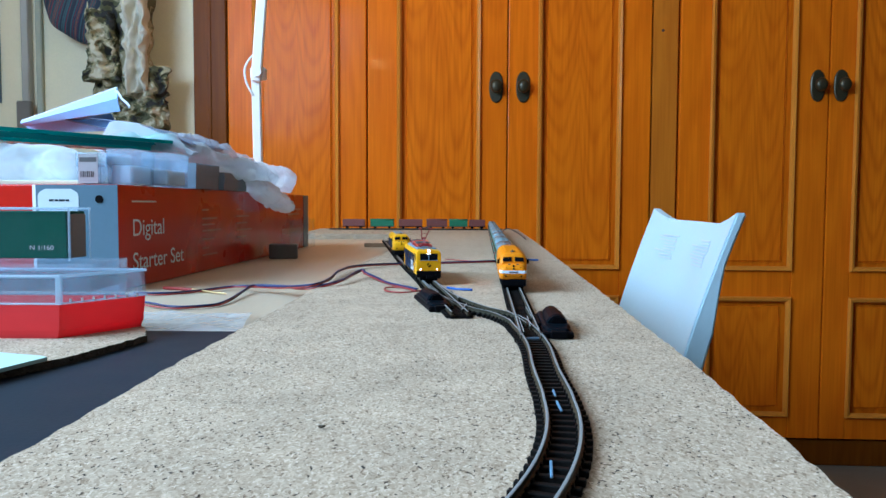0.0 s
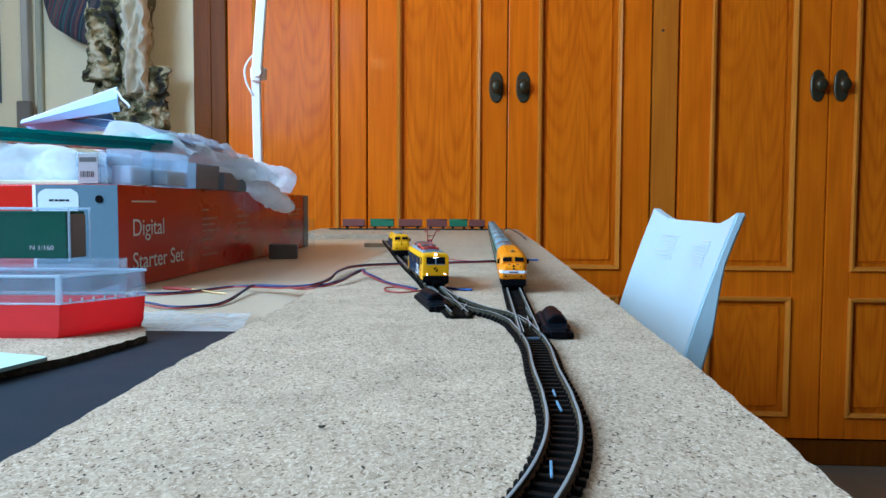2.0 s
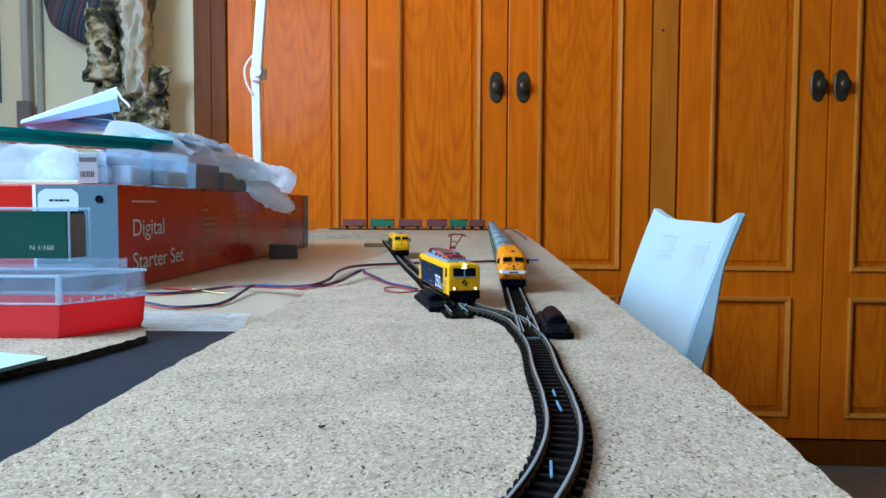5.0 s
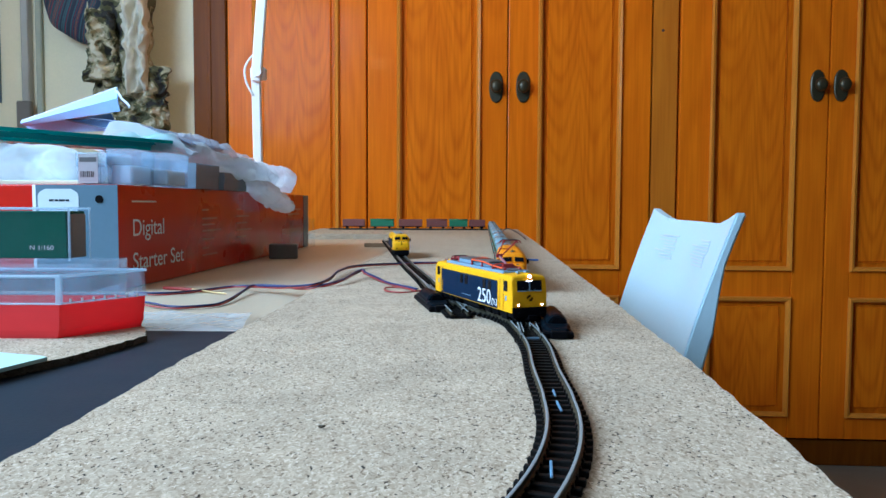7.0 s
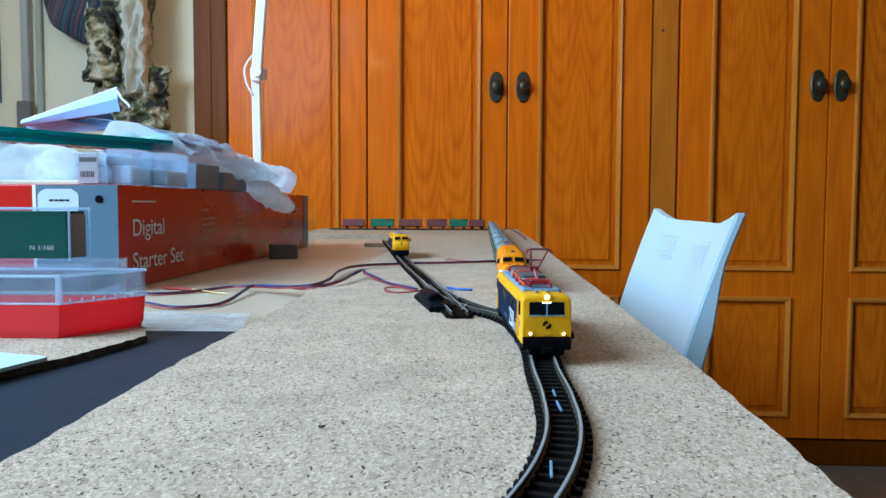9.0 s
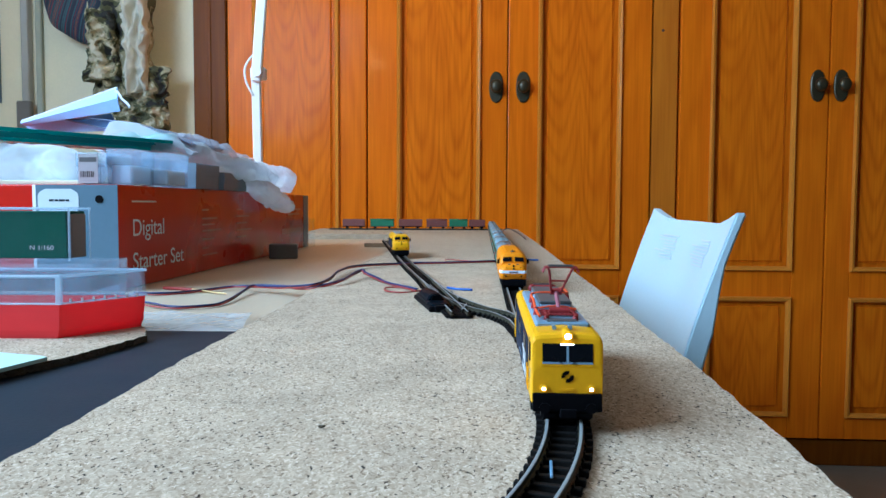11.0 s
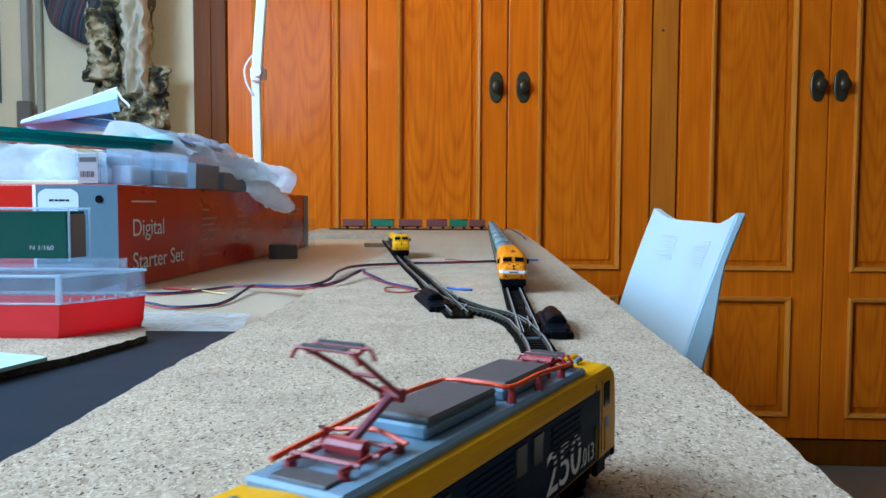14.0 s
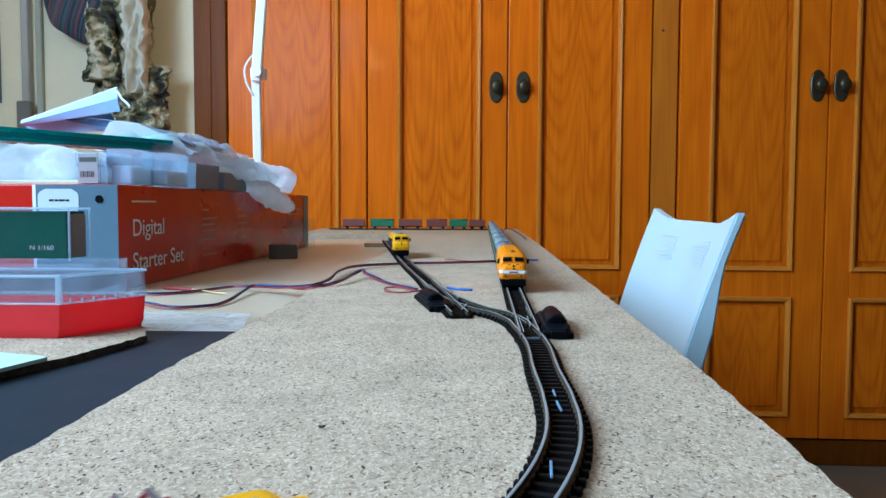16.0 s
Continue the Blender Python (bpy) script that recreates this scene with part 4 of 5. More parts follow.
def diesel_engine(name_label, paint, m, side_paint, band):
    """Bulldog-nosed diesel: round nose, cab with two windscreens, flat sides."""
    e = thing("diesel_locomotive", name_label, "model locomotive", m, group="parked diesel engines")
    secs = [cab_section(0.0580, 0.0178, 0.0082, 0.0040, 0.0106), cab_section(0.0574, 0.0194, 0.0091, 0.0045, 0.0106), cab_section(0.0555, 0.0206, 0.0097, 0.0045, 0.0106), cab_section(0.0510, 0.0216, 0.0101, 0.0045, 0.0106), cab_section(0.0470, 0.0220, 0.0102, 0.0045, 0.0106)]
    body = part("nose", loft(B(), secs), paint, e, "", smooth=True)
    secs = [cab_section(0.0500, 0.0228, 0.0101, 0.005, 0.0106), cab_section(0.0482, 0.0272, 0.0102, 0.006, 0.0106), cab_section(0.0470, 0.0288, 0.0103, 0.006, 0.0106), cab_section(0.0400, 0.0300, 0.0103, 0.006, 0.0106), cab_section(-0.050, 0.0300, 0.0103, 0.006, 0.0106), cab_section(-0.0575, 0.0298, 0.0102, 0.006, 0.0106)]
    part("body", loft(B(), secs), paint, e)
    part("roof", boxes((-0.0560, 0.0330, -0.0058, 0.0058, 0.0288, 0.0304), bevel=0.0008), paint if band else COACH_ROOF, e)
    for s in (-1, 1):
        bm = B()
        a = [(0.0497, s * 0.0012, 0.0234), (0.0497, s * 0.0080, 0.0232), (0.0486, s * 0.0076, 0.0262), (0.0484, s * 0.0012, 0.0266)]
        loft(bm, [[(x - 0.0004, y, z) for x, y, z in a], [(x + 0.0006, y, z) for x, y, z in a]])
        part("windscreen", bm, GLASS_DARK, e, "dark windscreen")
        part("cab_window", boxes((0.0390, 0.0435, s * 0.0102 - 0.0003, s * 0.0102 + 0.0003, 0.0215, 0.0255), bevel=0.0002), GLASS_DARK, e)
        part("side_stripe", boxes((-0.0570, 0.0360, s * 0.0102 - 0.0003, s * 0.0102 + 0.0003, 0.0110, 0.0225), bevel=0.0002), side_paint, e)
        bm = B()
        box(bm, 0.0440, 0.0450, s * 0.0112 - 0.0008, s * 0.0112 + 0.0008, 0.0212, 0.0246, bevel=0.0003)
        part("mirror", bm, BLACK, e)
        bm = B()
        cyl(bm, (0.0565, s * 0.0058, 0.0128), (0.0584, s * 0.0058, 0.0128), 0.0007, n=10)
        cyl(bm, (0.0550, s * 0.0052, 0.0190), (0.0575, s * 0.0052, 0.0190), 0.0005, n=10)
        part("marker_lamp", bm, BLACK, e)
        part("vent", boxes((0.0520, 0.0540, s * 0.0030 - 0.0008, s * 0.0030 + 0.0008, 0.0210, 0.0216), bevel=0.0002), ROOF_DARK, e)
    bm = B()
    cyl(bm, (0.0545, 0, 0.0206), (0.0574, 0, 0.0201), 0.0007, n=14)
    cyl(bm, (0.0555, 0, 0.0182), (0.0583, 0, 0.0182), 0.0008, n=14)
    part("nose_lamp", bm, BLACK, e, "black nose lamp")
    bm = B()
    box(bm, 0.0400, 0.0418, -0.0004, 0.0004, 0.0298, 0.0316, bevel=0.0002)
    box(bm, 0.0385, 0.0402, -0.0018, 0.0018, 0.0298, 0.0308, bevel=0.0003)
    part("roof_horn", bm, ROOF_DARK, e)
    if band:
        bm = B()
        loft(bm, [[(0.0500, -0.0104, 0.0148), (0.0500, 0.0104, 0.0148), (0.0500, 0.0104, 0.0170), (0.0500, -0.0104, 0.0170)],
                  [(0.0562, -0.0100, 0.0148), (0.0562, 0.0100, 0.0148), (0.0562, 0.0100, 0.0170), (0.0562, -0.0100, 0.0170)],
                  [(0.0583, -0.0085, 0.0148), (0.0583, 0.0085, 0.0148), (0.0582, 0.0084, 0.0170), (0.0582, -0.0084, 0.0170)]])
        bd = part("nose_band", bm, PAPER, e, "white band round the nose")
        part("band_print", boxes((0.0581, 0.0586, -0.0032, 0.0032, 0.0155, 0.0163)), ROOF_DARK, bd)
    bm = boxes((0.0480, 0.0580, -0.0092, 0.0092, 0.0050, 0.0107), bevel=0.0012, seg=2)
    box(bm, 0.0500, 0.0560, -0.0078, 0.0078, 0.0034, 0.0052, bevel=0.0006)
    part("pilot", bm, BLACK, e, "black pilot skirt")
    part("underframe", boxes((-0.0570, 0.0490, -0.0088, 0.0088, 0.0066, 0.0107), (-0.010, 0.010, -0.0088, 0.0088, 0.0050, 0.0070), bevel=0.0005), BLACK, e)
    bogie(e, 0.0340, 0.0145)
    bogie(e, -0.0370, 0.0145)
    return e


TURN_L, TURN_R = -83.3, -92.86
diesel_engine("yellow model diesel locomotive parked on the branch track", YELLOW, pose(-0.0570, 1.000, 0, 0, 0, TURN_L), NAVY, False)
diesel_engine("orange model diesel locomotive heading a parked train", ORANGE, pose(0.0526 + 0.05 * 0.061, 0.636, 0, 0, 0, TURN_R), ORANGE, True)


def right_x(y):
    return 0.0526 + 0.05 * (y - 0.575)


def coach(y, length, label):
    c = thing("coach", label, "model coach", pose(right_x(y), y, 0, 0, 0, TURN_R), group="parked passenger coaches")
    h = length / 2
    part("body", boxes((-h, h, -0.0092, 0.0092, 0.0085, 0.0225), bevel=0.0006), COACH_GREEN, c)
    secs = []
    for x in (-h - 0.0004, h + 0.0004):
        secs.append([(x, 0.0090 * math.cos(a), 0.0222 + 0.0052 * math.sin(a)) for a in [math.pi * i / 12 for i in range(13)]])
    part("roof", loft(B(), secs), COACH_ROOF, c, "silver-blue curved roof", smooth=True)
    n = int(length / 0.013)
    for s in (-1, 1):
        for i in range(n):
            x = -h + 0.008 + i * (length - 0.016) / max(n - 1, 1)
            part("window", boxes((x - 0.0034, x + 0.0034, s * 0.0092 - 0.0003, s * 0.0092 + 0.0003, 0.0150, 0.0200), bevel=0.0002), GLASS_DARK, c)
        part("stripe", boxes((h - 0.020, h - 0.012, s * 0.0093 - 0.0003, s * 0.0093 + 0.0003, 0.0100, 0.0135)), RED_PAINT, c, "red emblem on the side")
    bm = B()
    for i in range(4):
        x = -h + length * (i + 0.5) / 4
        box(bm, x - 0.002, x + 0.002, -0.0018, 0.0018, 0.0266, 0.0280, bevel=0.0004)
    tagged(part("vents", bm, ROOF_DARK, c), kind="stuff")
    part("underframe", boxes((-h, h, -0.0070, 0.0070, 0.0068, 0.0086)), BLACK, c)
    for x in (-h + 0.022, h - 0.022):
        bogie(c, x, 0.0095, (-0.0068, 0.0068))
    part("coupling", boxes((h, h + 0.003, -0.0015, 0.0015, 0.0070, 0.0082), (-h - 0.003, -h, -0.0015, 0.0015, 0.0070, 0.0082)), BLACK, c)


yc = 0.700
for k in range(8):
    coach(yc + 0.074, 0.142, "dark green model coach with silver roof in a parked train")
    yc += 0.149


def wagon(px0, px1, paint, label, kind_roof):
    y = 2.055
    x0, x1 = [(p - 784) / 1376 * y for p in (px0, px1)]
    h = (x1 - x0) / 2
    w = thing("wagon", label, "model wagon", pose((x0 + x1) / 2, y, 0), group="freight wagons along the back track")
    part("body", boxes((-h, h, -0.0090, 0.0090, 0.0100, 0.0255 if kind_roof else 0.0280), bevel=0.0005), paint, w)
    bm = B()
    n = 9
    for s in (-1, 1):
        for i in range(n):
            x = -h + 0.002 + i * (2 * h - 0.004) / (n - 1)
            box(bm, x - 0.0005, x + 0.0005, s * 0.0092 - 0.0005, s * 0.0092 + 0.0005, 0.0104, 0.0248)
    tagged(part("ribs", bm, paint, w), kind="stuff")
    if kind_roof:
        secs = []
        for x in (-h - 0.0008, h + 0.0008):
            secs.append([(x, 0.0096 * math.cos(a), 0.0252 + 0.0042 * math.sin(a)) for a in [math.pi * i / 10 for i in range(11)]])
        part("roof", loft(B(), secs), paint, w, smooth=True)
    part("underframe", boxes((-h, h, -0.0065, 0.0065, 0.0078, 0.0101)), BLACK if kind_roof is False else ROOF_DARK, w)
    for s in (-0.62, 0.62):
        wheelset(w, h * s, 0.0030)
        part("axle_guard", boxes((h * s - 0.002, h * s + 0.002, -0.0074, -0.0064, 0.0055, 0.0095)), BLACK, w)
    part("coupling", boxes((h, h + 0.004, -0.0015, 0.0015, 0.0075, 0.0088), (-h - 0.004, -h, -0.0015, 0.0015, 0.0075, 0.0088)), BLACK, w)


for a, b, paint, r in ((607, 646, WAGON_BROWN, False), (656, 697, WAGON_GREEN, True), (706, 747, WAGON_BROWN, False), (755, 791, WAGON_BROWN, True), (795, 827, WAGON_GREEN, True), (830, 858, WAGON_BROWN, False)):
    wagon(a, b, paint, ("oxide-brown" if paint is WAGON_BROWN else "green") + " model goods wagon on the back track", r)

# ---------------- wires ----------------


def wire(label, pts, material, r=0.0008):
    w = thing("wire", label, "wire", group="loose wires")
    part("strand", tube(B(), smooth_line(pts, 6), r, 6), material, w, smooth=True)


W_RED = mat("red_wire", (0.30, 0.025, 0.02), 0.4, scale=400, vary=0.08)
W_BLUE = mat("blue_wire", (0.004, 0.022, 0.11), 0.4, scale=400, vary=0.08)
W_PALE_BLUE = mat("bright_blue_wire", (0.015, 0.11, 0.42), 0.4, scale=400, vary=0.08)
W_BLACK = mat("black_wire", (0.015, 0.013, 0.02), 0.4, scale=400, vary=0.1)
W1 = [(-0.2367, 0.5958, -0.0105), (-0.2247, 0.5894, -0.0105), (-0.1964, 0.5673, -0.0105), (-0.1778, 0.5743, -0.0105), (-0.1677, 0.5982, -0.0105), (-0.1702, 0.6591, -0.0085), (-0.1661, 0.6818, -0.0065),
      (-0.1385, 0.6687, -0.0055), (-0.1100, 0.6260, -0.0020), (-0.0860, 0.6300, 0.0025), (-0.0755, 0.6960, 0.0052), (-0.0722, 0.7000, 0.0060), (-0.0690, 0.6930, 0.0050), (-0.0567, 0.6650, 0.0020), (-0.0433, 0.6327, 0.0012), (-0.0209, 0.5870, 0.0012)]
W2 = [(-0.2606, 0.6564, -0.0105), (-0.2322, 0.6574, -0.0105), (-0.2104, 0.6801, -0.0105), (-0.1846, 0.6953, -0.0085), (-0.1357, 0.6551, -0.0045), (-0.1040, 0.6150, 0.0015), (-0.0955, 0.6587, 0.0020), (-0.0966, 0.7205, 0.0040), (-0.0833, 0.7947, 0.0030),
      (-0.0335, 0.8523, 0.0014), (0.0102, 0.8658, 0.0012), (0.0627, 0.8951, 0.0012)]
for base, what in ((W1, "looping from the desk over the cork"), (W2, "crossing the cork under the tracks")):
    for nm, mm, dy, dz in (("black", W_BLACK, 0.004, 0.0), ("blue", W_BLUE, -0.001, 0.0010), ("red", W_RED, -0.007, 0.0)):
        pts = [(x + 0.0012 * math.sin(3.1 * i + dy * 900), y + dy * (0.6 + 0.5 * math.sin(1.7 * i)), zz + dz) for i, (x, y, zz) in enumerate(base)]
        wire(nm + " wire " + what, pts, mm, 0.0008 if nm != "red" else 0.00065)
wire("red wire loop beside the far turnout", [(-0.0190, 0.598, 0.001), (-0.042, 0.606, 0.0012), (-0.0430, 0.582, 0.0012), (-0.030, 0.570, 0.0012), (-0.014, 0.585, 0.0012)], W_RED, 0.0006)
wire("red wire lying across the cork to the parked train", [(0.006, 0.860, 0.001), (0.003, 0.925, 0.001), (0.016, 0.915, 0.001), (0.046, 0.890, 0.001), (0.060, 0.900, 0.001)], W_RED, 0.0006)
wire("blue wire end lying on the cork", [(0.0035, 0.607, 0.001), (0.011, 0.597, 0.001), (0.0225, 0.592, 0.001)], W_PALE_BLUE, 0.0010)
wire("blue wire end beyond the parked train", [(0.090, 0.935, 0.001), (0.104, 0.925, 0.001), (0.1130, 0.920, 0.001)], W_PALE_BLUE, 0.0012)
wire("black cable curving beside the parked coaches", [(0.118, 1.62, 0.004), (0.135, 1.66, 0.016), (0.150, 1.60, 0.012), (0.158, 1.48, 0.0015)], W_BLACK, 0.0012)

# ---------------- the big starter box ----------------
bb = thing("starter_set_box", "large red and grey cardboard model railway set box", "cardboard box", pose(-0.2865, 0.685, DESK_Z, 0, 0, -2.84))
BH = 0.0945
part("card", boxes((-0.40, 0, 0, 0.748, 0.0005, BH), bevel=0.0012, seg=2), BOX_RED, bb)
gp = part("grey_panel", boxes((-0.0735, 0.0004, -0.0006, 0.0, 0.0008, BH - 0.0004)), BOX_GREY, bb, "grey printed end panel")
part("white_line", boxes((-0.0765, -0.0735, -0.0006, 0.0, 0.0008, BH - 0.0004)), PAPER, bb)
bm = B()
secs = []
for o in (0.0, 0.0003):
    secs.append([(-0.053 + 0.0185 * max(-1, min(1, 1.15 * math.cos(a))), -0.0007 - o, 0.0790 + 0.0115 * max(-1, min(1, 1.2 * math.sin(a)))) for a in [2 * math.pi * i / 32 for i in range(32)]])
loft(bm, secs)
st = part("price_sticker", bm, mat("pale_sticker", (0.52, 0.60, 0.66), 0.6, scale=300, vary=0.04, bump=0.03), bb, "pale sticker with pen marks", pose(0, 0, 0))
bm = B()
for i, (x, ln) in enumerate(((-0.061, 0.004), (-0.056, 0.003), (-0.052, 0.005), (-0.046, 0.003))):
    box(bm, x, x + ln, -0.0013, -0.0010, 0.0795, 0.0812)
part("pen_mark", bm, MAT_BLUE, st)
bm = cyl(B(), (-0.0160, -0.0012, 0.0815), (-0.0160, -0.0002, 0.0815), 0.0036, n=20)
part("punched_hole", bm, BLACK, gp)


def on_side(s, z):
    return pose(0.0009, s, z, 90, 0, 90)


lettering("word", "Digital", 0.0225, PAPER, on_side(0.026, 0.0480), bb, 1.26)
lettering("word", "Starter Set", 0.0225, PAPER, on_side(0.026, 0.0170), bb, 1.24)
part("address_bar", boxes((0.0004, 0.0009, 0.027, 0.080, 0.0790, 0.0806)), PRINT_PALE, bb)
for s0, rows, wd in ((0.205, (0.070, 0.060, 0.053, 0.046, 0.036, 0.026, 0.018), 0.085), (0.330, (0.070, 0.061, 0.052, 0.043, 0.034), 0.090)):
    for i, zz in enumerate(rows):
        part("print_bar", boxes((0.0004, 0.0009, s0, s0 + wd * (0.25, 0.6, 0.5, 0.75, 0.45)[i % 5], zz, zz + 0.0020)), PRINT_DIM, bb)
part("print_bar", boxes((0.0004, 0.0009, 0.560, 0.690, 0.030, 0.038)), PRINT_DIM, bb)
part("print_bar", boxes((0.0004, 0.0009, 0.600, 0.690, 0.068, 0.071)), PRINT_DIM, bb)
part("print_bar", boxes((0.0004, 0.0009, 0.600, 0.680, 0.060, 0.063)), PRINT_DIM, bb)
part("corner_panel", boxes((0.0003, 0.0010, 0.712, 0.7485, 0.001, BH - 0.001)), BOX_GREY, bb, "grey end strip")
strip = thing("wood_strip", "thin brown wooden strip under the track end", "wood strip", pose(-0.122, 1.425, DESK_Z, 0, 0, 2))
part("strip", boxes((-0.022, 0.020, -0.006, 0.006, 0.0003, 0.0075), bevel=0.0006), mat("brown_strip_wood", (0.20, 0.12, 0.06), 0.6, scale=300, vary=0.2, stretch=(0.2, 3, 3)), strip)
gb = thing("grey_block", "small dark grey block against the red box", "block", pose(-0.2300, 1.120, DESK_Z, 0, 0, 8))
part("block", boxes((-0.020, 0.020, -0.012, 0.012, 0, 0.021), bevel=0.002, seg=2), mat("dull_grey_block", (0.15, 0.145, 0.14), 0.6, scale=300, vary=0.15), gb)
lid_b = thing("clear_case", "clear plastic case leaning against the end of the red box", "plastic case", pose(-0.2480, 1.395, DESK_Z, 0, 0, -3))
part("shell", boxes((0.004, 0.010, -0.13, 0.04, 0.0, 0.052), bevel=0.001), CLEAR, lid_b)

# ---------------- clutter on the big box ----------------
TOPZ = DESK_Z + BH


def wobble(bm, amp, freq, seed):
    for v in bm.verts:
        p = v.co * freq + Vector((seed, seed * 1.7, -seed))
        v.co += amp * Vector((noise.noise(p), noise.noise(p + Vector((31, 7, 3))), noise.noise(p + Vector((5, 57, 11)))))
    return bm


def bag(name, label, line, radii, material, amp, freq, seed, flat=0.75, parent=None, category="plastic bag", open_end=False):
    """Crumpled film round a line."""
    pts = smooth_line(line, 16)
    secs = []
    n = 64
    for i, p in enumerate(pts):
        u = i / (len(pts) - 1)
        r = float(np.interp(u, np.linspace(0, 1, len(radii)), radii))
        d = (pts[min(i + 1, len(pts) - 1)] - pts[max(i - 1, 0)]).normalized()
        s = d.cross(Vector((0, 0, 1))).normalized()
        w = s.cross(d)
        secs.append([p + r * (math.cos(2 * math.pi * k / n) * s + flat * math.sin(2 * math.pi * k / n) * w) for k in range(n)])
    bm = loft(B(), secs, caps=not open_end)
    wobble(bm, amp, freq, seed)
    bm.normal_update()
    for v in bm.verts:
        q = Vector((v.co.x * 1.7, v.co.y * 0.55, v.co.z * 1.7)) * freq + Vector((seed * 3, 0, seed))
        v.co += v.normal * amp * 0.7 * (0.35 - abs(noise.noise(q))) + v.normal * amp * 0.35 * (0.35 - abs(noise.noise(q * 2.3)))
    t = thing(name, label, category) if parent is None else parent
    part("film", bm, material, t, smooth=True)
    return t


teal = thing("teal_folder", "dark teal plastic folder lying on the clear boxes", "plastic folder")
part("cover", prism(B(), [(-0.311, 0.900), (-0.462, 0.682), (-0.492, 0.703), (-0.341, 0.921)], 0.1345, 0.1385), TEAL, teal)
part("cover", prism(B(), [(-0.314, 0.902), (-0.463, 0.690), (-0.492, 0.710), (-0.343, 0.922)], 0.1255, 0.1290), TEAL, teal)
part("spine", prism(B(), [(-0.3135, 0.9015), (-0.4620, 0.6870), (-0.466, 0.690), (-0.3175, 0.9045)], 0.1290, 0.1345), mat("deep_teal_edge", (0.0, 0.24, 0.23), 0.4), teal)

wb = bag("wrapped_carton", "pale carton wrapped in shiny clear film", [(-0.480, 0.748, TOPZ + 0.0185), (-0.440, 0.748, TOPZ + 0.0195), (-0.385, 0.746, TOPZ + 0.0185), (-0.350, 0.744, TOPZ + 0.0165), (-0.327, 0.744, TOPZ + 0.013)], (0.030, 0.034, 0.032, 0.028, 0.016), BAG, 0.009, 26, 6.0, flat=0.56, category="carton")
part("carton", boxes((-0.470, -0.345, 0.728, 0.770, TOPZ + 0.0005, TOPZ + 0.024), bevel=0.001), PAPER, wb, "pale inner carton")
part("tray", boxes((-0.480, -0.328, 0.712, 0.775, TOPZ + 0.0002, TOPZ + 0.0042), bevel=0.0008), mat("cream_card", (0.70, 0.68, 0.50), 0.5, scale=200, vary=0.06), wb, "cream card tray")


LABEL_GREY = mat("grey_paper_label", (0.36, 0.35, 0.36), 0.6, scale=300, vary=0.06, bump=0.03)


def clear_box(label, m, sx, sy, sz, material=None, inside=None, tag=None):
    """A thin-walled clear box with a lid, and perhaps something pale in it."""
    t = thing("clear_box", label, "plastic box", m, group="clear plastic boxes")
    w = 0.0008
    bm = boxes((0, sx, 0, sy, 0.0002, 0.0002 + w), (0, sx, 0, w, w, sz * 0.8), (0, sx, sy - w, sy, w, sz * 0.8), (0, w, w, sy - w, w, sz * 0.8), (sx - w, sx, w, sy - w, w, sz * 0.8))
    part("base", bm, material or CLEAR_BLUE, t)
    bm = boxes((-w, sx + w, -w, sy + w, sz - w, sz), (-w, sx + w, -w, 0, sz * 0.55, sz - w), (-w, sx + w, sy, sy + w, sz * 0.55, sz - w), (-w, 0, 0, sy, sz * 0.55, sz - w), (sx, sx + w, 0, sy, sz * 0.55, sz - w))
    part("lid", bm, material or CLEAR_BLUE, t)
    if inside:
        part("insert", boxes((0.002, sx - 0.002, 0.003, sy - 0.002, 0.002, sz * inside[0]), bevel=0.0015, seg=2), inside[1], t)
    if tag:
        lb = part("label", boxes((sx * 0.08, sx * 0.92, -w - 0.0006, -w - 0.0001, sz * 0.06, sz * 0.94)), LABEL_GREY, t, "grey paper label with dark print")
        part("print_bar", boxes((sx * 0.14, sx * 0.86, -w - 0.0009, -w - 0.0005, sz * 0.70, sz * 0.84)), ROOF_DARK, lb)
        for k in range(7):
            x = sx * (0.18 + 0.09 * k)
            part("code_bar", boxes((x, x + sx * (0.03 + 0.02 * (k % 2)), -w - 0.0009, -w - 0.0005, sz * 0.24, sz * 0.42)), ROOF_DARK, lb)
    return t


SLATE = mat("slate_foam", (0.075, 0.11, 0.145), 0.8, scale=300, vary=0.15)
SMOKE = clear_plastic("smoky_polystyrene", (0.34, 0.44, 0.52), 0.12, 0.35, 0.3)
clear_box("clear box with a grey printed label", pose(-0.334, 0.712, TOPZ, 0, 0, -2), 0.0215, 0.06, 0.030, tag=True)
clear_box("clear box with a pale insert on the red box", pose(-0.3105, 0.722, TOPZ, 0, 0, -3), 0.022, 0.05, 0.034, inside=(0.55, CLEAR_MILKY))
clear_box("small clear box with a white insert", pose(-0.2990, 0.775, TOPZ, 0, 0, -4), 0.026, 0.05, 0.034, inside=(0.5, PAPER))
clear_box("smoky grey plastic box on the red box", pose(-0.3100, 0.860, TOPZ, 0, 0, -4), 0.038, 0.07, 0.028, material=SMOKE, inside=(0.6, SLATE))
clear_box("smoky grey plastic box by the crumpled film", pose(-0.3150, 0.960, TOPZ, 0, 0, -3), 0.046, 0.09, 0.022, material=SMOKE, inside=(0.7, SLATE))

fl = thing("white_carton", "white carton lid tilted on the pile", "carton")


def slope(u):
    """Upper front edge of the tilted lid, u from its low to its high end."""
    return -0.496 + 0.1135 * u, 0.1605 + 0.0395 * u


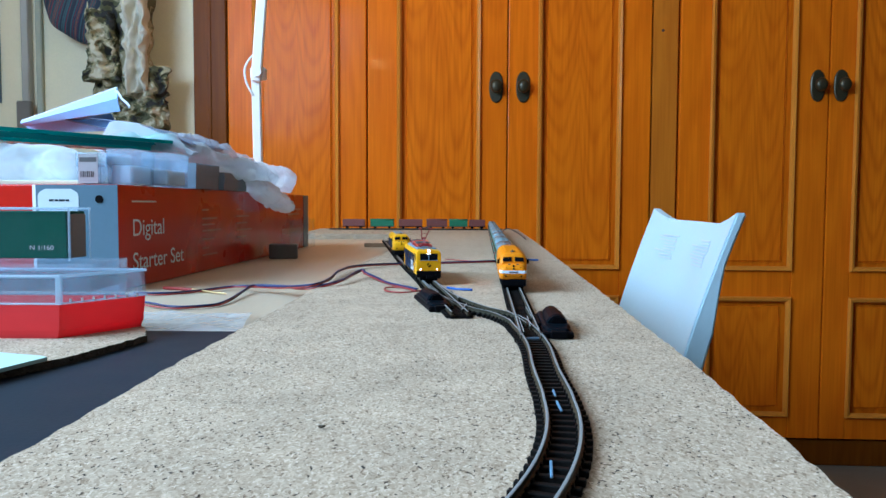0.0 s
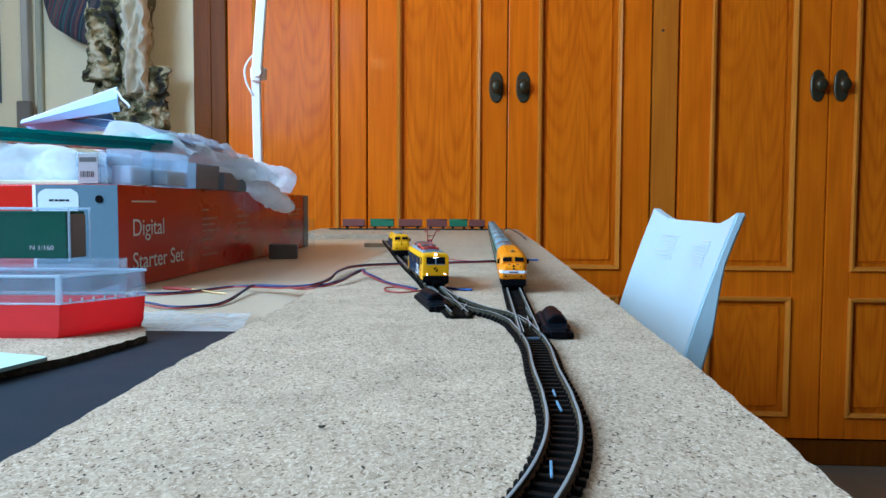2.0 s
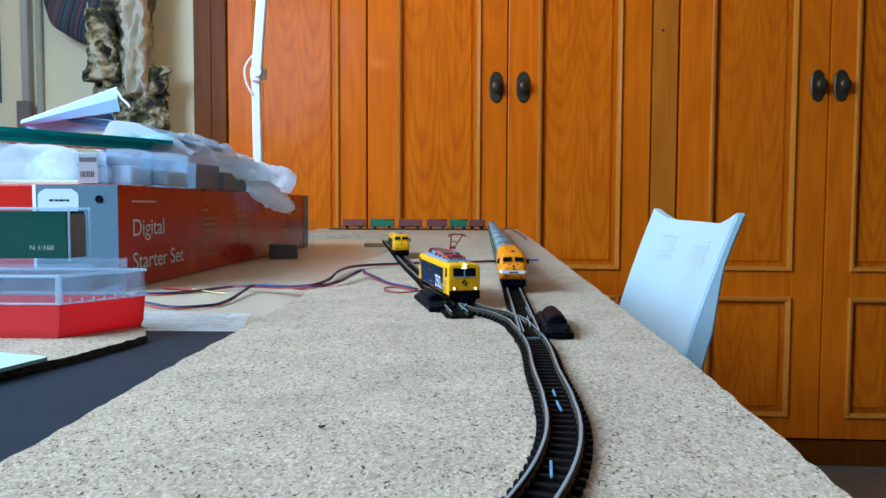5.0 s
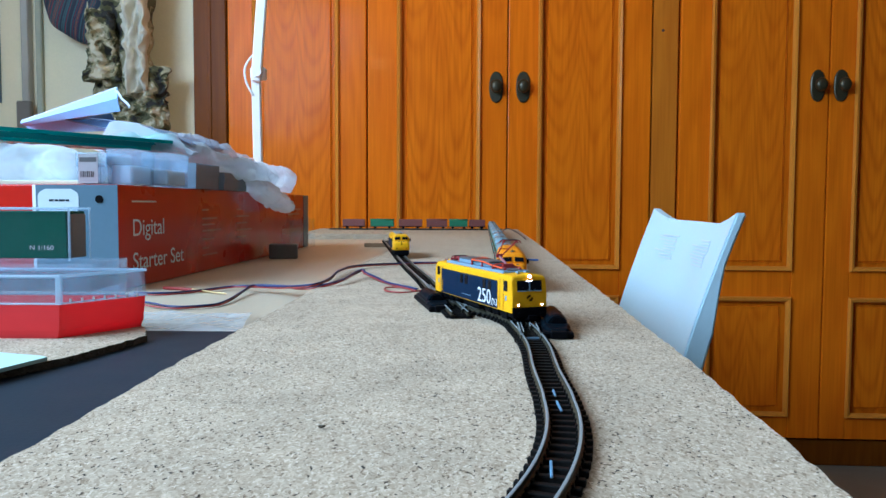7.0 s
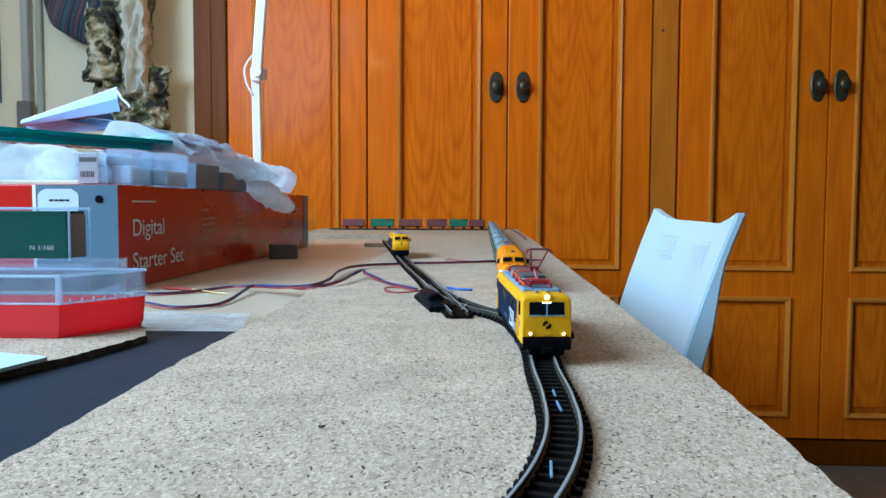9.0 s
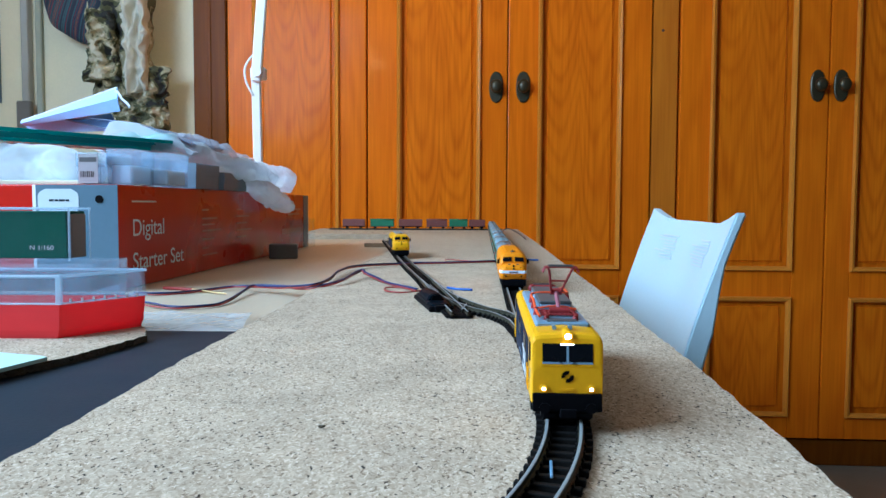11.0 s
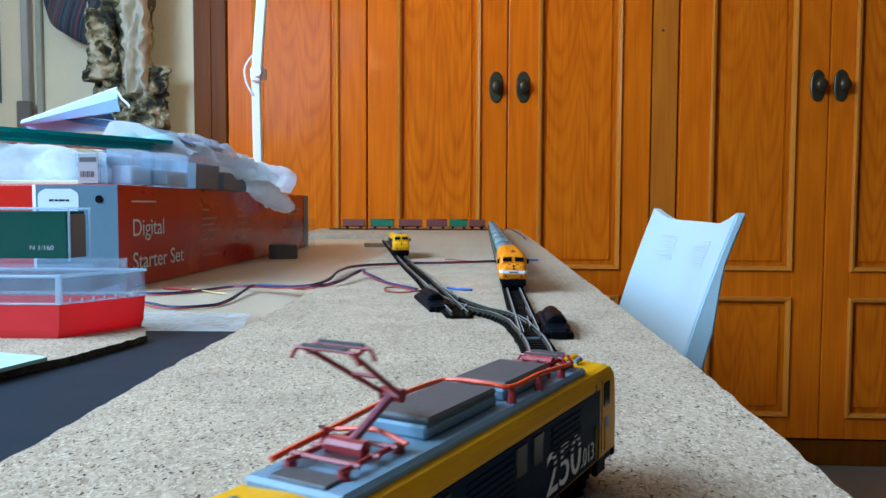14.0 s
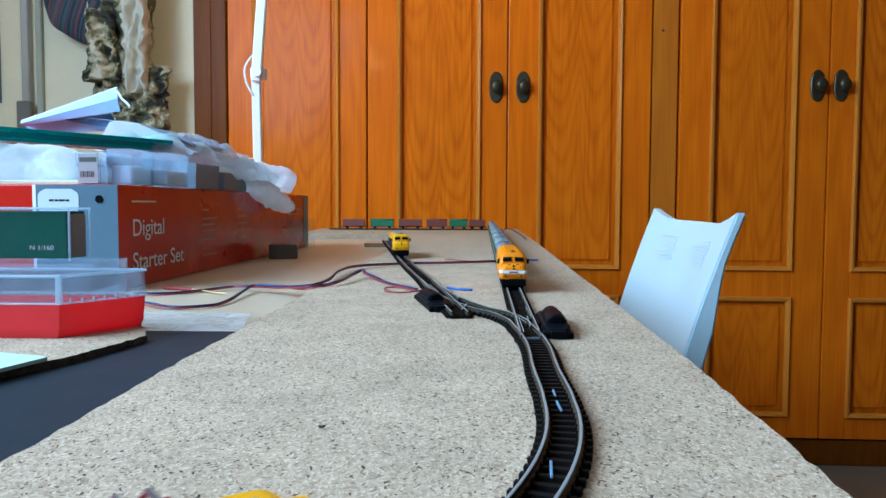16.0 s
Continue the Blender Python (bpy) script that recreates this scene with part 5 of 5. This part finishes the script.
top_s, front_s = [], []
for i in range(9):
    u = i / 8
    x, z = slope(u)
    top_s.append([(x, 0.920, z), (x * 1.055, 0.970, z + 0.0040), (x * 1.055, 0.970, z + 0.0070), (x, 0.920, z + 0.0028)])
    h = 0.004 + 0.022 * u
    front_s.append([(x, 0.9195, z + 0.001), (x + 0.002, 0.914, z - 0.45 * h), (x + 0.004, 0.917, z - h), (x + 0.004, 0.9195, z - h), (x + 0.002, 0.9165, z - 0.45 * h), (x, 0.922, z + 0.001)])
part("panel", loft(B(), top_s), PAPER, fl)
# Blue of the window light is mixed into the flap's card colour.
CARTON_BLUE_TINT = mat("blue_tinted_card", (0.36, 0.56, 0.90), 0.6, scale=300, vary=0.06, bump=0.04)
part("flap", loft(B(), front_s), CARTON_BLUE_TINT, fl, "white side flap tinted with blue window light")
part("inner_sheet", loft(B(), [[(-0.500, y, 0.1590), (-0.397, y, 0.1733), (-0.3866, y, 0.1529), (-0.492, y, 0.1495)] for y in (0.935, 0.937)]), CARTON_BLUE_TINT, fl, "pale blue inner sheet")
lip = []
for a, b in ((-0.3825, 0.2010), (-0.3790, 0.1960), (-0.3740, 0.1885), (-0.3680, 0.1830), (-0.3655, 0.1800)):
    lip.append([(a, 0.915, b), (a * 1.055, 0.965, b + 0.004), (a * 1.055 - 0.002, 0.965, b + 0.0024), (a - 0.002, 0.915, b - 0.0016)])
part("lip", loft(B(), lip), PAPER, fl, "curled white end flap")
fw = thing("foam_wedge", "white packing foam wedge under the film", "packing foam")
sec = [(-0.399, 0.146), (-0.3905, 0.1604), (-0.386, 0.1622), (-0.380, 0.1625), (-0.358, 0.1600), (-0.322, 0.1440), (-0.292, 0.1270), (-0.296, 0.1230), (-0.330, 0.1330)]
bm = loft(B(), [[(x, y, z + dz) for x, z in sec] for y, dz in ((0.914, -0.0012), (0.9155, 0.0), (0.960, 0.0005), (0.990, -0.002))])
part("block", bm, CLEAR_MILKY, fw)
sh = thing("blue_sheet", "curved blue-grey leaflet on the pile", "leaflet")
secs = []
for px, zz in ((-0.448, 0.1650), (-0.42, 0.1662), (-0.385, 0.1625), (-0.35, 0.1560), (-0.325, 0.1480), (-0.306, 0.1400), (-0.298, 0.1360)):
    secs.append([(px, 0.92, zz), (px + 0.015, 1.05, zz), (px + 0.015, 1.05, zz + 0.0008), (px, 0.92, zz + 0.0008)])
part("page", loft(B(), secs), PAPER_BLUE, sh)
secs = []
for px, zz in ((-0.448, 0.1640), (-0.41, 0.1560), (-0.375, 0.1490), (-0.35, 0.1450), (-0.335, 0.1440)):
    secs.append([(px, 0.925, zz), (px + 0.015, 1.04, zz), (px + 0.015, 1.04, zz + 0.0008), (px, 0.925, zz + 0.0008)])
part("page", loft(B(), secs), PAPER_BLUE, sh)

bag("film_bag", "crumpled clear film bag draped over the boxes", [(-0.395, 0.88, 0.132), (-0.345, 0.90, 0.130), (-0.310, 0.94, 0.122), (-0.285, 1.00, 0.113), (-0.268, 1.08, 0.108), (-0.262, 1.16, 0.103)], (0.012, 0.022, 0.024, 0.022, 0.020, 0.014), BAG, 0.008, 42, 2.0)
roll = bag("bubble_wrap", "milky roll of bubble wrap hanging over the box edge", [(-0.300, 1.02, 0.112), (-0.275, 1.10, 0.109), (-0.262, 1.18, 0.107), (-0.252, 1.25, 0.1030)], (0.010, 0.016, 0.0175, 0.0180), BAG, 0.0045, 60, 5.0, flat=1.0, category="bubble wrap", open_end=True)
part("inner_roll", cyl(B(), (-0.260, 1.20, 0.105), (-0.2518, 1.252, 0.1030), 0.0135, n=24), FILM, roll)
bag("film_flap", "limp pale film flap hanging down the red box side", [(-0.300, 1.02, 0.094), (-0.270, 1.06, 0.094), (-0.252, 1.10, 0.082), (-0.243, 1.15, 0.068), (-0.239, 1.19, 0.062)], (0.008, 0.014, 0.020, 0.021, 0.012), BAG, 0.006, 50, 8.0, flat=0.55)
bag("film_bag", "crumpled clear film lying on the pile of boxes", [(-0.345, 0.93, 0.136), (-0.315, 0.98, 0.136), (-0.290, 1.04, 0.126), (-0.272, 1.12, 0.118)], (0.010, 0.020, 0.018, 0.010), FILM, 0.007, 55, 12.0)

# ---------------- trays on the cork offcut ----------------
tr = thing("parts_tray", "coral red plastic tray with a clear hinged lid", "plastic box", pose(-0.1868, 0.3765, -0.0005, 0, 0, 0))
plan = [(-0.150, 0.0), (0.0, 0.0), (0.0262, 0.041), (-0.150, 0.041)]


def shrink(poly, d):
    cx, cy = -0.055, 0.022
    return [(cx + (x - cx) * (1 - d), cy + (y - cy) * (1 - d * 1.6)) for x, y in poly]


bm = B()
loft(bm, [[(x, y, 0.0) for x, y in shrink(plan, 0.03)], [(x, y, 0.004) for x, y in shrink(plan, 0.012)], [(x, y, 0.0165) for x, y in plan]], caps=False)
bm.faces.new([v for v in bm.verts if v.co.z < 0.001])
bmesh.ops.recalc_face_normals(bm, faces=bm.faces)
bmesh.ops.solidify(bm, geom=list(bm.faces), thickness=0.0011)
base = part("base", bm, TRAY_RED, tr, "coral red tray")
bm = B()
loft(bm, [[(x, y, 0.0166) for x, y in shrink(plan, -0.008)], [(x, y, 0.0315) for x, y in shrink(plan, 0.004)]], caps=False)
f = bm.faces.new([v for v in bm.verts if v.co.z > 0.03])
bmesh.ops.solidify(bm, geom=list(bm.faces), thickness=0.0010)
lid = part("lid", bm, CLEAR_LID, tr, "clear plastic lid")
for zz in (0.0306,):
    bm = B()
    tube(bm, [(*p, zz) for p in shrink(plan, -0.006)] + [(*shrink(plan, -0.006)[0], zz)], 0.0009, 6)
    part("lid_rim", bm, EDGE_CLEAR, lid)
bm = B()
tube(bm, [(*p, 0.0172) for p in shrink(plan, -0.010)], 0.0006, 6)
part("lid_rim", bm, EDGE_CLEAR, lid)
cyl_bm = B()
box(cyl_bm, -0.0012, 0.0012, -0.0012, 0.0012, 0.0168, 0.0315)
part("corner_post", cyl_bm, EDGE_CLEAR, lid)
bm = B()
for i in range(7):
    u = (i + 1) / 8
    x, y = 0.0275 * u, 0.041 * u
    box(bm, x - 0.0009, x + 0.0001, y - 0.0003, y + 0.0006, 0.0166, 0.0190)
part("teeth", bm, PRINT_PALE, base, "small pale teeth on the tray's rim")

mid = clear_box("clear empty box under the green case", pose(-0.330, 0.424, -0.0005), 0.136, 0.050, 0.0330, inside=(0.3, PAPER))
case = thing("engine_case", "clear locomotive case with a dark green card sleeve", "plastic case", pose(-0.330, 0.426, 0.0327))
part("tray", boxes((0, 0.125, 0.002, 0.027, 0.0, 0.0022), (0, 0.1240, 0.002, 0.0026, 0.0022, 0.0290), (0.1234, 0.1240, 0.0026, 0.027, 0.0022, 0.0290), bevel=0.0002), CLEAR_THIN, case)
top = part("top", boxes((-0.001, 0.1245, 0.001, 0.028, 0.0290, 0.0308), bevel=0.0006), CLEAR_LID, case)
for y in (0.001, 0.028):
    part("edge", cyl(B(), (0.0, y, 0.0299), (0.1243, y, 0.0299), 0.0006, n=6), EDGE_CLEAR, top)
for y in (0.0022, 0.027):
    part("edge", cyl(B(), (0.1240, y, 0.001), (0.1240, y, 0.0300), 0.0006, n=6), EDGE_CLEAR, top)
sl = part("sleeve", boxes((0.0, 0.1222, 0.0030, 0.025, 0.0024, 0.0285), bevel=0.0005), GREEN_CASE, case, "dark green card sleeve")
lettering("print", "N 1:160", 0.0036, PRINT_PALE, pose(0.1015, 0.0027, 0.0072, 90, 0, 0), sl, 1.15)
part("end_card", boxes((0.1224, 0.1232, 0.006, 0.024, 0.0024, 0.0270), bevel=0.0003), mat("brown_card", (0.26, 0.17, 0.13), 0.5), case, "brown end card")
pc = thing("pale_card", "pale mint green card lying on the cork offcut", "card", pose(-0.200, 0.318, -0.0003, 0, 0, 0))
part("card", prism(B(), [(-0.12, -0.060), (0.0240, -0.0330), (0.0345, 0.0045), (0.030, 0.0075), (0.009, 0.0144), (-0.12, 0.020)], 0.0, 0.0016), mat("mint_card", (0.55, 0.74, 0.66), 0.5, scale=300, vary=0.03), pc)

# film pouch and brass-coloured probe on the desk
bm = B()
NX, NY = 26, 14
grid = []
for j in range(NY + 1):
    row = []
    for i in range(NX + 1):
        u, v = i / NX, j / NY
        x = -0.225 + 0.106 * u + 0.012 * v * (1 - u) - 0.012 * v * u
        y = 0.452 + 0.092 * v - 0.012 * u * v
        p = Vector((x * 45, y * 45, 3.0))
        row.append(bm.verts.new((x, y, -0.0105 + 0.0055 * (0.5 + 0.5 * noise.noise(p)) * (4 * v * (1 - v)) ** 0.5 + 0.0012 * noise.noise(p * 3.1))))
    grid.append(row)
for j in range(NY):
    for i in range(NX):
        bm.faces.new((grid[j][i], grid[j][i + 1], grid[j + 1][i + 1], grid[j + 1][i]))
pouch = thing("film_pouch", "crumpled clear film pouch on the desk", "plastic bag")
part("film", bm, FILM, pouch)
pr = thing("test_probe", "slim probe with a pale yellow tip on the desk", "probe", pose(-0.2261, 0.690, DESK_Z + 0.0016, 0, 0, -25))
part("handle", cyl(B(), (-0.030, 0, 0), (0.004, 0, 0), 0.0015, n=10), W_RED, pr)
part("tip", cyl(B(), (0.004, 0, 0), (0.052, -0.012, 0), 0.0014, 0.0005, n=10), mat("brass_tip", (0.75, 0.55, 0.25), 0.3, 0.6), pr)

# ---------------- desk lamp ----------------
dl = thing("desk_lamp", "cream white jointed desk lamp standing behind the red box", "desk lamp", pose(-0.357, 1.50, DESK_Z))
part("base", cyl(B(), (0, 0, 0), (0, 0, 0.018), 0.075, 0.068, n=32), LAMP_WHITE, dl)
part("lower_arm", boxes((-0.0085, 0.0085, -0.006, 0.006, 0.018, 0.335), bevel=0.002), LAMP_WHITE, dl, m=pose(0.004, 0, 0, 0, -0.9, 0))
part("upper_arm", boxes((-0.0095, 0.0095, -0.006, 0.006, 0.0, 0.300), bevel=0.002), LAMP_WHITE, dl, m=pose(0.002, -0.013, 0.310, 0, 4.6, 0))
jt = part("joint", boxes((-0.010, 0.018, -0.012, 0.012, 0.315, 0.338), bevel=0.003), LAMP_WHITE, dl)
part("knob", cyl(B(), (0.006, -0.028, 0.326), (0.006, -0.012, 0.326), 0.009, n=16), LAMP_WHITE, jt)
part("cable", tube(B(), smooth_line([(-0.006, -0.006, 0.285), (-0.018, -0.008, 0.310), (-0.020, -0.010, 0.335), (-0.008, -0.012, 0.355), (0.004, -0.012, 0.365)], 8), 0.0020, 8), LAMP_WHITE, dl, smooth=True)
part("head_arm", boxes((-0.0075, 0.0075, -0.005, 0.005, 0.0, 0.190), bevel=0.002), LAMP_WHITE, dl, m=pose(0.026, -0.013, 0.606, 0, -38, 0))
sh_c, sh_d = Vector((-0.0900, -0.0700, 0.7950)), Vector((-0.05, 0.70, -0.71)).normalized()
sh_u = sh_d.cross(Vector((1, 0, 0))).normalized()
sh_v = sh_d.cross(sh_u)
bm = loft(B(), [[sh_c + sh_d * d + r * (math.cos(2 * math.pi * k / 32) * sh_u + math.sin(2 * math.pi * k / 32) * sh_v) for k in range(32)] for d, r in ((0.0, 0.016), (0.02, 0.022), (0.04, 0.040), (0.075, 0.062), (0.085, 0.065))], caps=False)
bmesh.ops.solidify(bm, geom=list(bm.faces), thickness=0.0012)
part("shade", bm, LAMP_WHITE, dl, "cream lamp shade", smooth=True)

# ---------------- chair ----------------
ch = thing("chair", "white moulded plastic chair pulled up to the desk", "chair", pose(0, 0, 0))


def back_surface(w, v):
    """w: 0 near edge to 1 far edge; v: 0 foot to 1 top."""
    y = 1.0 + 0.40 * w
    scoop = 4 * w * (1 - w)
    top = 0.058 + 0.004 * w - 0.018 * min(1.0, scoop * 1.5)
    zz = -0.33 + (top + 0.33) * v
    lean = max(0.0, (zz + 0.16) / 0.215)
    low = 0.306 + 0.002 * w
    x = low + (0.071 - 0.003 * w) * lean ** 1.2 + 0.018 * scoop
    return Vector((x, y, zz))


bm = B()
NW, NV = 22, 22
front = [[back_surface(i / NW, j / NV) for i in range(NW + 1)] for j in range(NV + 1)]
rowsv = [[bm.verts.new(p) for p in r] for r in front]
rear = [[bm.verts.new(p + Vector((0.013 + 0.017 * max(0.0, min(1.0, -(p.z + 0.01) / 0.09)), 0, 0))) for p in r] for j, r in enumerate(front)]
fs = []
for j in range(NV):
    for i in range(NW):
        fs.append(bm.faces.new((rowsv[j][i], rowsv[j][i + 1], rowsv[j + 1][i + 1], rowsv[j + 1][i])))
        fs.append(bm.faces.new((rear[j][i], rear[j + 1][i], rear[j + 1][i + 1], rear[j][i + 1])))
    for i in (0, NW):
        fs.append(bm.faces.new((rowsv[j][i], rowsv[j + 1][i], rear[j + 1][i], rear[j][i])))
for i in range(NW):
    for j in (0, NV):
        fs.append(bm.faces.new((rowsv[j][i], rear[j][i], rear[j][i + 1], rowsv[j][i + 1])))
bmesh.ops.recalc_face_normals(bm, faces=fs)
be = [e for e in bm.edges if e.calc_face_angle(0) > 1.2]
bmesh.ops.bevel(bm, geom=be, offset=0.0025, segments=2, affect="EDGES")
for f in bm.faces:
    f.smooth = True
for e in bm.edges:
    e.smooth = e.calc_face_angle(0) < 0.6
back = part("backrest", bm, CHAIR_WHITE, ch, "curved white backrest with faint grey print", smooth=True)
FAINT = mat("faint_grey_print", (0.64, 0.70, 0.74), 0.5, scale=300, vary=0.1)
for k in range(26):
    blk = k % 3
    w0 = (0.62, 0.20, 0.70)[blk] + random.uniform(-0.02, 0.02)
    v0 = (0.93, 0.93, 0.52)[blk] - 0.012 * (k // 3) - (0.015 * (k // 3) if blk == 2 else 0)
    ln = random.uniform(0.10, 0.22)
    q = [back_surface(w0, v0), back_surface(w0 + ln, v0), back_surface(w0 + ln, v0 + 0.005), back_surface(w0, v0 + 0.005)]
    bm = loft(B(), [[p + Vector((-0.0004, 0, 0)) for p in q], [p + Vector((-0.0014, 0, 0)) for p in q]])
    part("print_bar", bm, FAINT, back)
part("seat", boxes((0.02, 0.345, 1.0, 1.40, -0.345, -0.325), bevel=0.006, seg=2), CHAIR_WHITE, ch)
for x, y in ((0.05, 1.04), (0.05, 1.36), (0.31, 1.04), (0.31, 1.36)):
    part("leg", cyl(B(), (x, y, FLOOR_Z), (x, y, -0.345), 0.011, n=14), mat("chrome_tube", (0.6, 0.6, 0.6), 0.2, 1.0), ch)

# ---------------- clothes on the wall ----------------


def striped():
    m = bpy.data.materials.new("striped_knit")
    m.use_nodes = True
    nt = m.node_tree
    b = nt.nodes["Principled BSDF"]
    b.inputs["Roughness"].default_value = 0.9
    tc = nt.nodes.new("ShaderNodeTexCoord")
    mp = nt.nodes.new("ShaderNodeMapping")
    mp.inputs["Rotation"].default_value = (0, radians(28), 0)
    mp.inputs["Scale"].default_value = (1, 0, 0)
    nt.links.new(tc.outputs["Object"], mp.inputs[0])
    vo = nt.nodes.new("ShaderNodeTexNoise")
    vo.inputs["Scale"].default_value, vo.inputs["Detail"].default_value = 90, 0
    nt.links.new(mp.outputs[0], vo.inputs["Vector"])
    ra = nt.nodes.new("ShaderNodeValToRGB")
    ra.color_ramp.interpolation = "CONSTANT"
    el = ra.color_ramp.elements
    el[0].position, el[0].color = 0.0, (0.02, 0.03, 0.05, 1)
    el[1].position, el[1].color = 0.40, (0.04, 0.10, 0.12, 1)
    for p, c in ((0.47, (0.02, 0.03, 0.06)), (0.52, (0.22, 0.035, 0.04)), (0.56, (0.03, 0.04, 0.07)), (0.62, (0.24, 0.10, 0.05)), (0.68, (0.03, 0.07, 0.10))):
        el.new(p).color = (*c, 1)
    nt.links.new(vo.outputs[0], ra.inputs[0])
    n2 = nt.nodes.new("ShaderNodeTexNoise")
    n2.inputs["Scale"].default_value = 400
    nt.links.new(tc.outputs["Object"], n2.inputs["Vector"])
    bp = nt.nodes.new("ShaderNodeBump")
    bp.inputs["Strength"].default_value, bp.inputs["Distance"].default_value = 0.4, 0.002
    nt.links.new(n2.outputs[0], bp.inputs["Height"])
    nt.links.new(bp.outputs[0], b.inputs["Normal"])
    nt.links.new(ra.outputs[0], b.inputs["Base Color"])
    return m


def camouflage():
    m = bpy.data.materials.new("camouflage_cloth")
    m.use_nodes = True
    nt = m.node_tree
    b = nt.nodes["Principled BSDF"]
    b.inputs["Roughness"].default_value = 0.9
    tc = nt.nodes.new("ShaderNodeTexCoord")
    no = nt.nodes.new("ShaderNodeTexNoise")
    no.inputs["Scale"].default_value, no.inputs["Detail"].default_value, no.inputs["Distortion"].default_value = 19, 3, 0.5
    nt.links.new(tc.outputs["Object"], no.inputs["Vector"])
    ra = nt.nodes.new("ShaderNodeValToRGB")
    ra.color_ramp.interpolation = "CONSTANT"
    el = ra.color_ramp.elements
    el[0].position, el[0].color = 0.0, (0.030, 0.027, 0.022, 1)
    el[1].position, el[1].color = 0.41, (0.10, 0.095, 0.045, 1)
    el.new(0.49).color = (0.34, 0.29, 0.17, 1)
    el.new(0.58).color = (0.55, 0.48, 0.34, 1)
    nt.links.new(no.outputs[0], ra.inputs[0])
    nt.links.new(ra.outputs[0], b.inputs["Base Color"])
    return m


cap = thing("knit_cap", "striped dark knit cap hanging on the wall", "knit cap", pose(-1.105, 2.540, 0.790, 0, 24, 0))
secs = []
for i in range(15):
    a = math.pi / 2 * i / 14
    rr, zz = 0.165 * math.cos(a) ** 0.75 + 0.001, -0.215 * math.sin(a)
    secs.append([(rr * math.cos(t), 0.42 * rr * math.sin(t), zz) for t in [2 * math.pi * k / 40 for k in range(40)]])
secs = [[(x * 0.96, y * 0.96, 0.10) for x, y, zz in secs[0]]] + secs
bm = loft(B(), secs)
wobble(bm, 0.008, 14, 3.0)
part("crown", bm, striped(), cap, smooth=True)
CAMO = camouflage()
jk = thing("camouflage_jacket", "olive and sand camouflage jacket hanging on the wall", "jacket", pose(-0.995, 2.535, 0.0))


def cloth(x0, x1, z0, z1, depth, seed, taper=0.0, folds=3.0, crease=0.022):
    """Hanging cloth with vertical folds and sharp crumples."""
    bm = B()
    secs = []
    for j in range(49):
        v = j / 48
        ring = []
        for k in range(72):
            a = 2 * math.pi * k / 72
            u = 0.5 + 0.5 * math.cos(a)
            xx = x0 + (x1 - x0) * u + taper * (v - 0.5) * (u - 0.5)
            q = Vector((u * 3.2 + seed, v * 6.5, seed))
            f = 0.012 * math.sin(folds * 2 * math.pi * u + 3 * v + seed) + crease * (0.5 - abs(noise.noise(q)) * 2.2) + 0.5 * crease * (0.4 - abs(noise.noise(q * 2.4)) * 2)
            edge = 0.016 * noise.noise(Vector((v * 7, seed, 2.0 + round(u)))) + 0.008 * noise.noise(Vector((v * 17, seed, 8.0 + round(u))))
            ring.append((xx + edge, -depth * 0.5 + depth * 0.5 * math.sin(a) - (f if math.sin(a) < 0 else 0.0), z0 + (z1 - z0) * v + 0.022 * noise.noise(Vector((u * 4, seed, 5.0))) * (1 - v)))
        secs.append(ring)
    loft(bm, secs)
    return wobble(bm, 0.008, 30, seed)


part("body", cloth(-0.125, 0.075, 0.405, 0.90, 0.075, 1.0, 0.06), CAMO, jk, smooth=True)
part("sleeve", cloth(-0.005, 0.072, 0.415, 0.90, 0.060, 4.0, 0.0, 1.5), mat("pale_lining", (0.56, 0.52, 0.42), 0.9, scale=30, vary=0.30, big=9), jk, "pale washed-out sleeve", m=pose(0, -0.050, 0), smooth=True)
part("sleeve", cloth(0.000, 0.118, 0.300, 0.500, 0.055, 7.0, 0.02, 1.5), CAMO, jk, m=pose(0, -0.010, 0), smooth=True)
part("sleeve", cloth(-0.120, -0.025, 0.450, 0.660, 0.070, 9.0, -0.03, 1.5), CAMO, jk, m=pose(0, -0.040, 0), smooth=True)
part("hem", cloth(-0.060, 0.060, 0.310, 0.430, 0.050, 13.0, 0.05, 2.0), CAMO, jk, m=pose(0, -0.004, 0), smooth=True)

crumb = thing("cork_crumb", "dark bark crumb lying on the cork board", "crumb", pose(-0.0352, 0.2235, 0.0002))
bm = B()
bmesh.ops.create_icosphere(bm, subdivisions=1, radius=0.0009, matrix=Matrix.Translation((0, 0, 0.0006)) @ Matrix.Diagonal((1.4, 0.9, 0.6, 1)))
part("crumb", wobble(bm, 0.0004, 900, 4.0), CORK_DARK, crumb)


def motions():
    rows = []
    for t, s in LOCO_S:
        f, r = on_line(PATH, PATH_S, s + 0.040), on_line(PATH, PATH_S, s - 0.040)
        c, d = (f + r) / 2, f - r
        rows.append((t, pose(c[0], c[1], 0, 0, 0, math.degrees(math.atan2(d[1], d[0])))))
    walk(loco, rows)


motions()
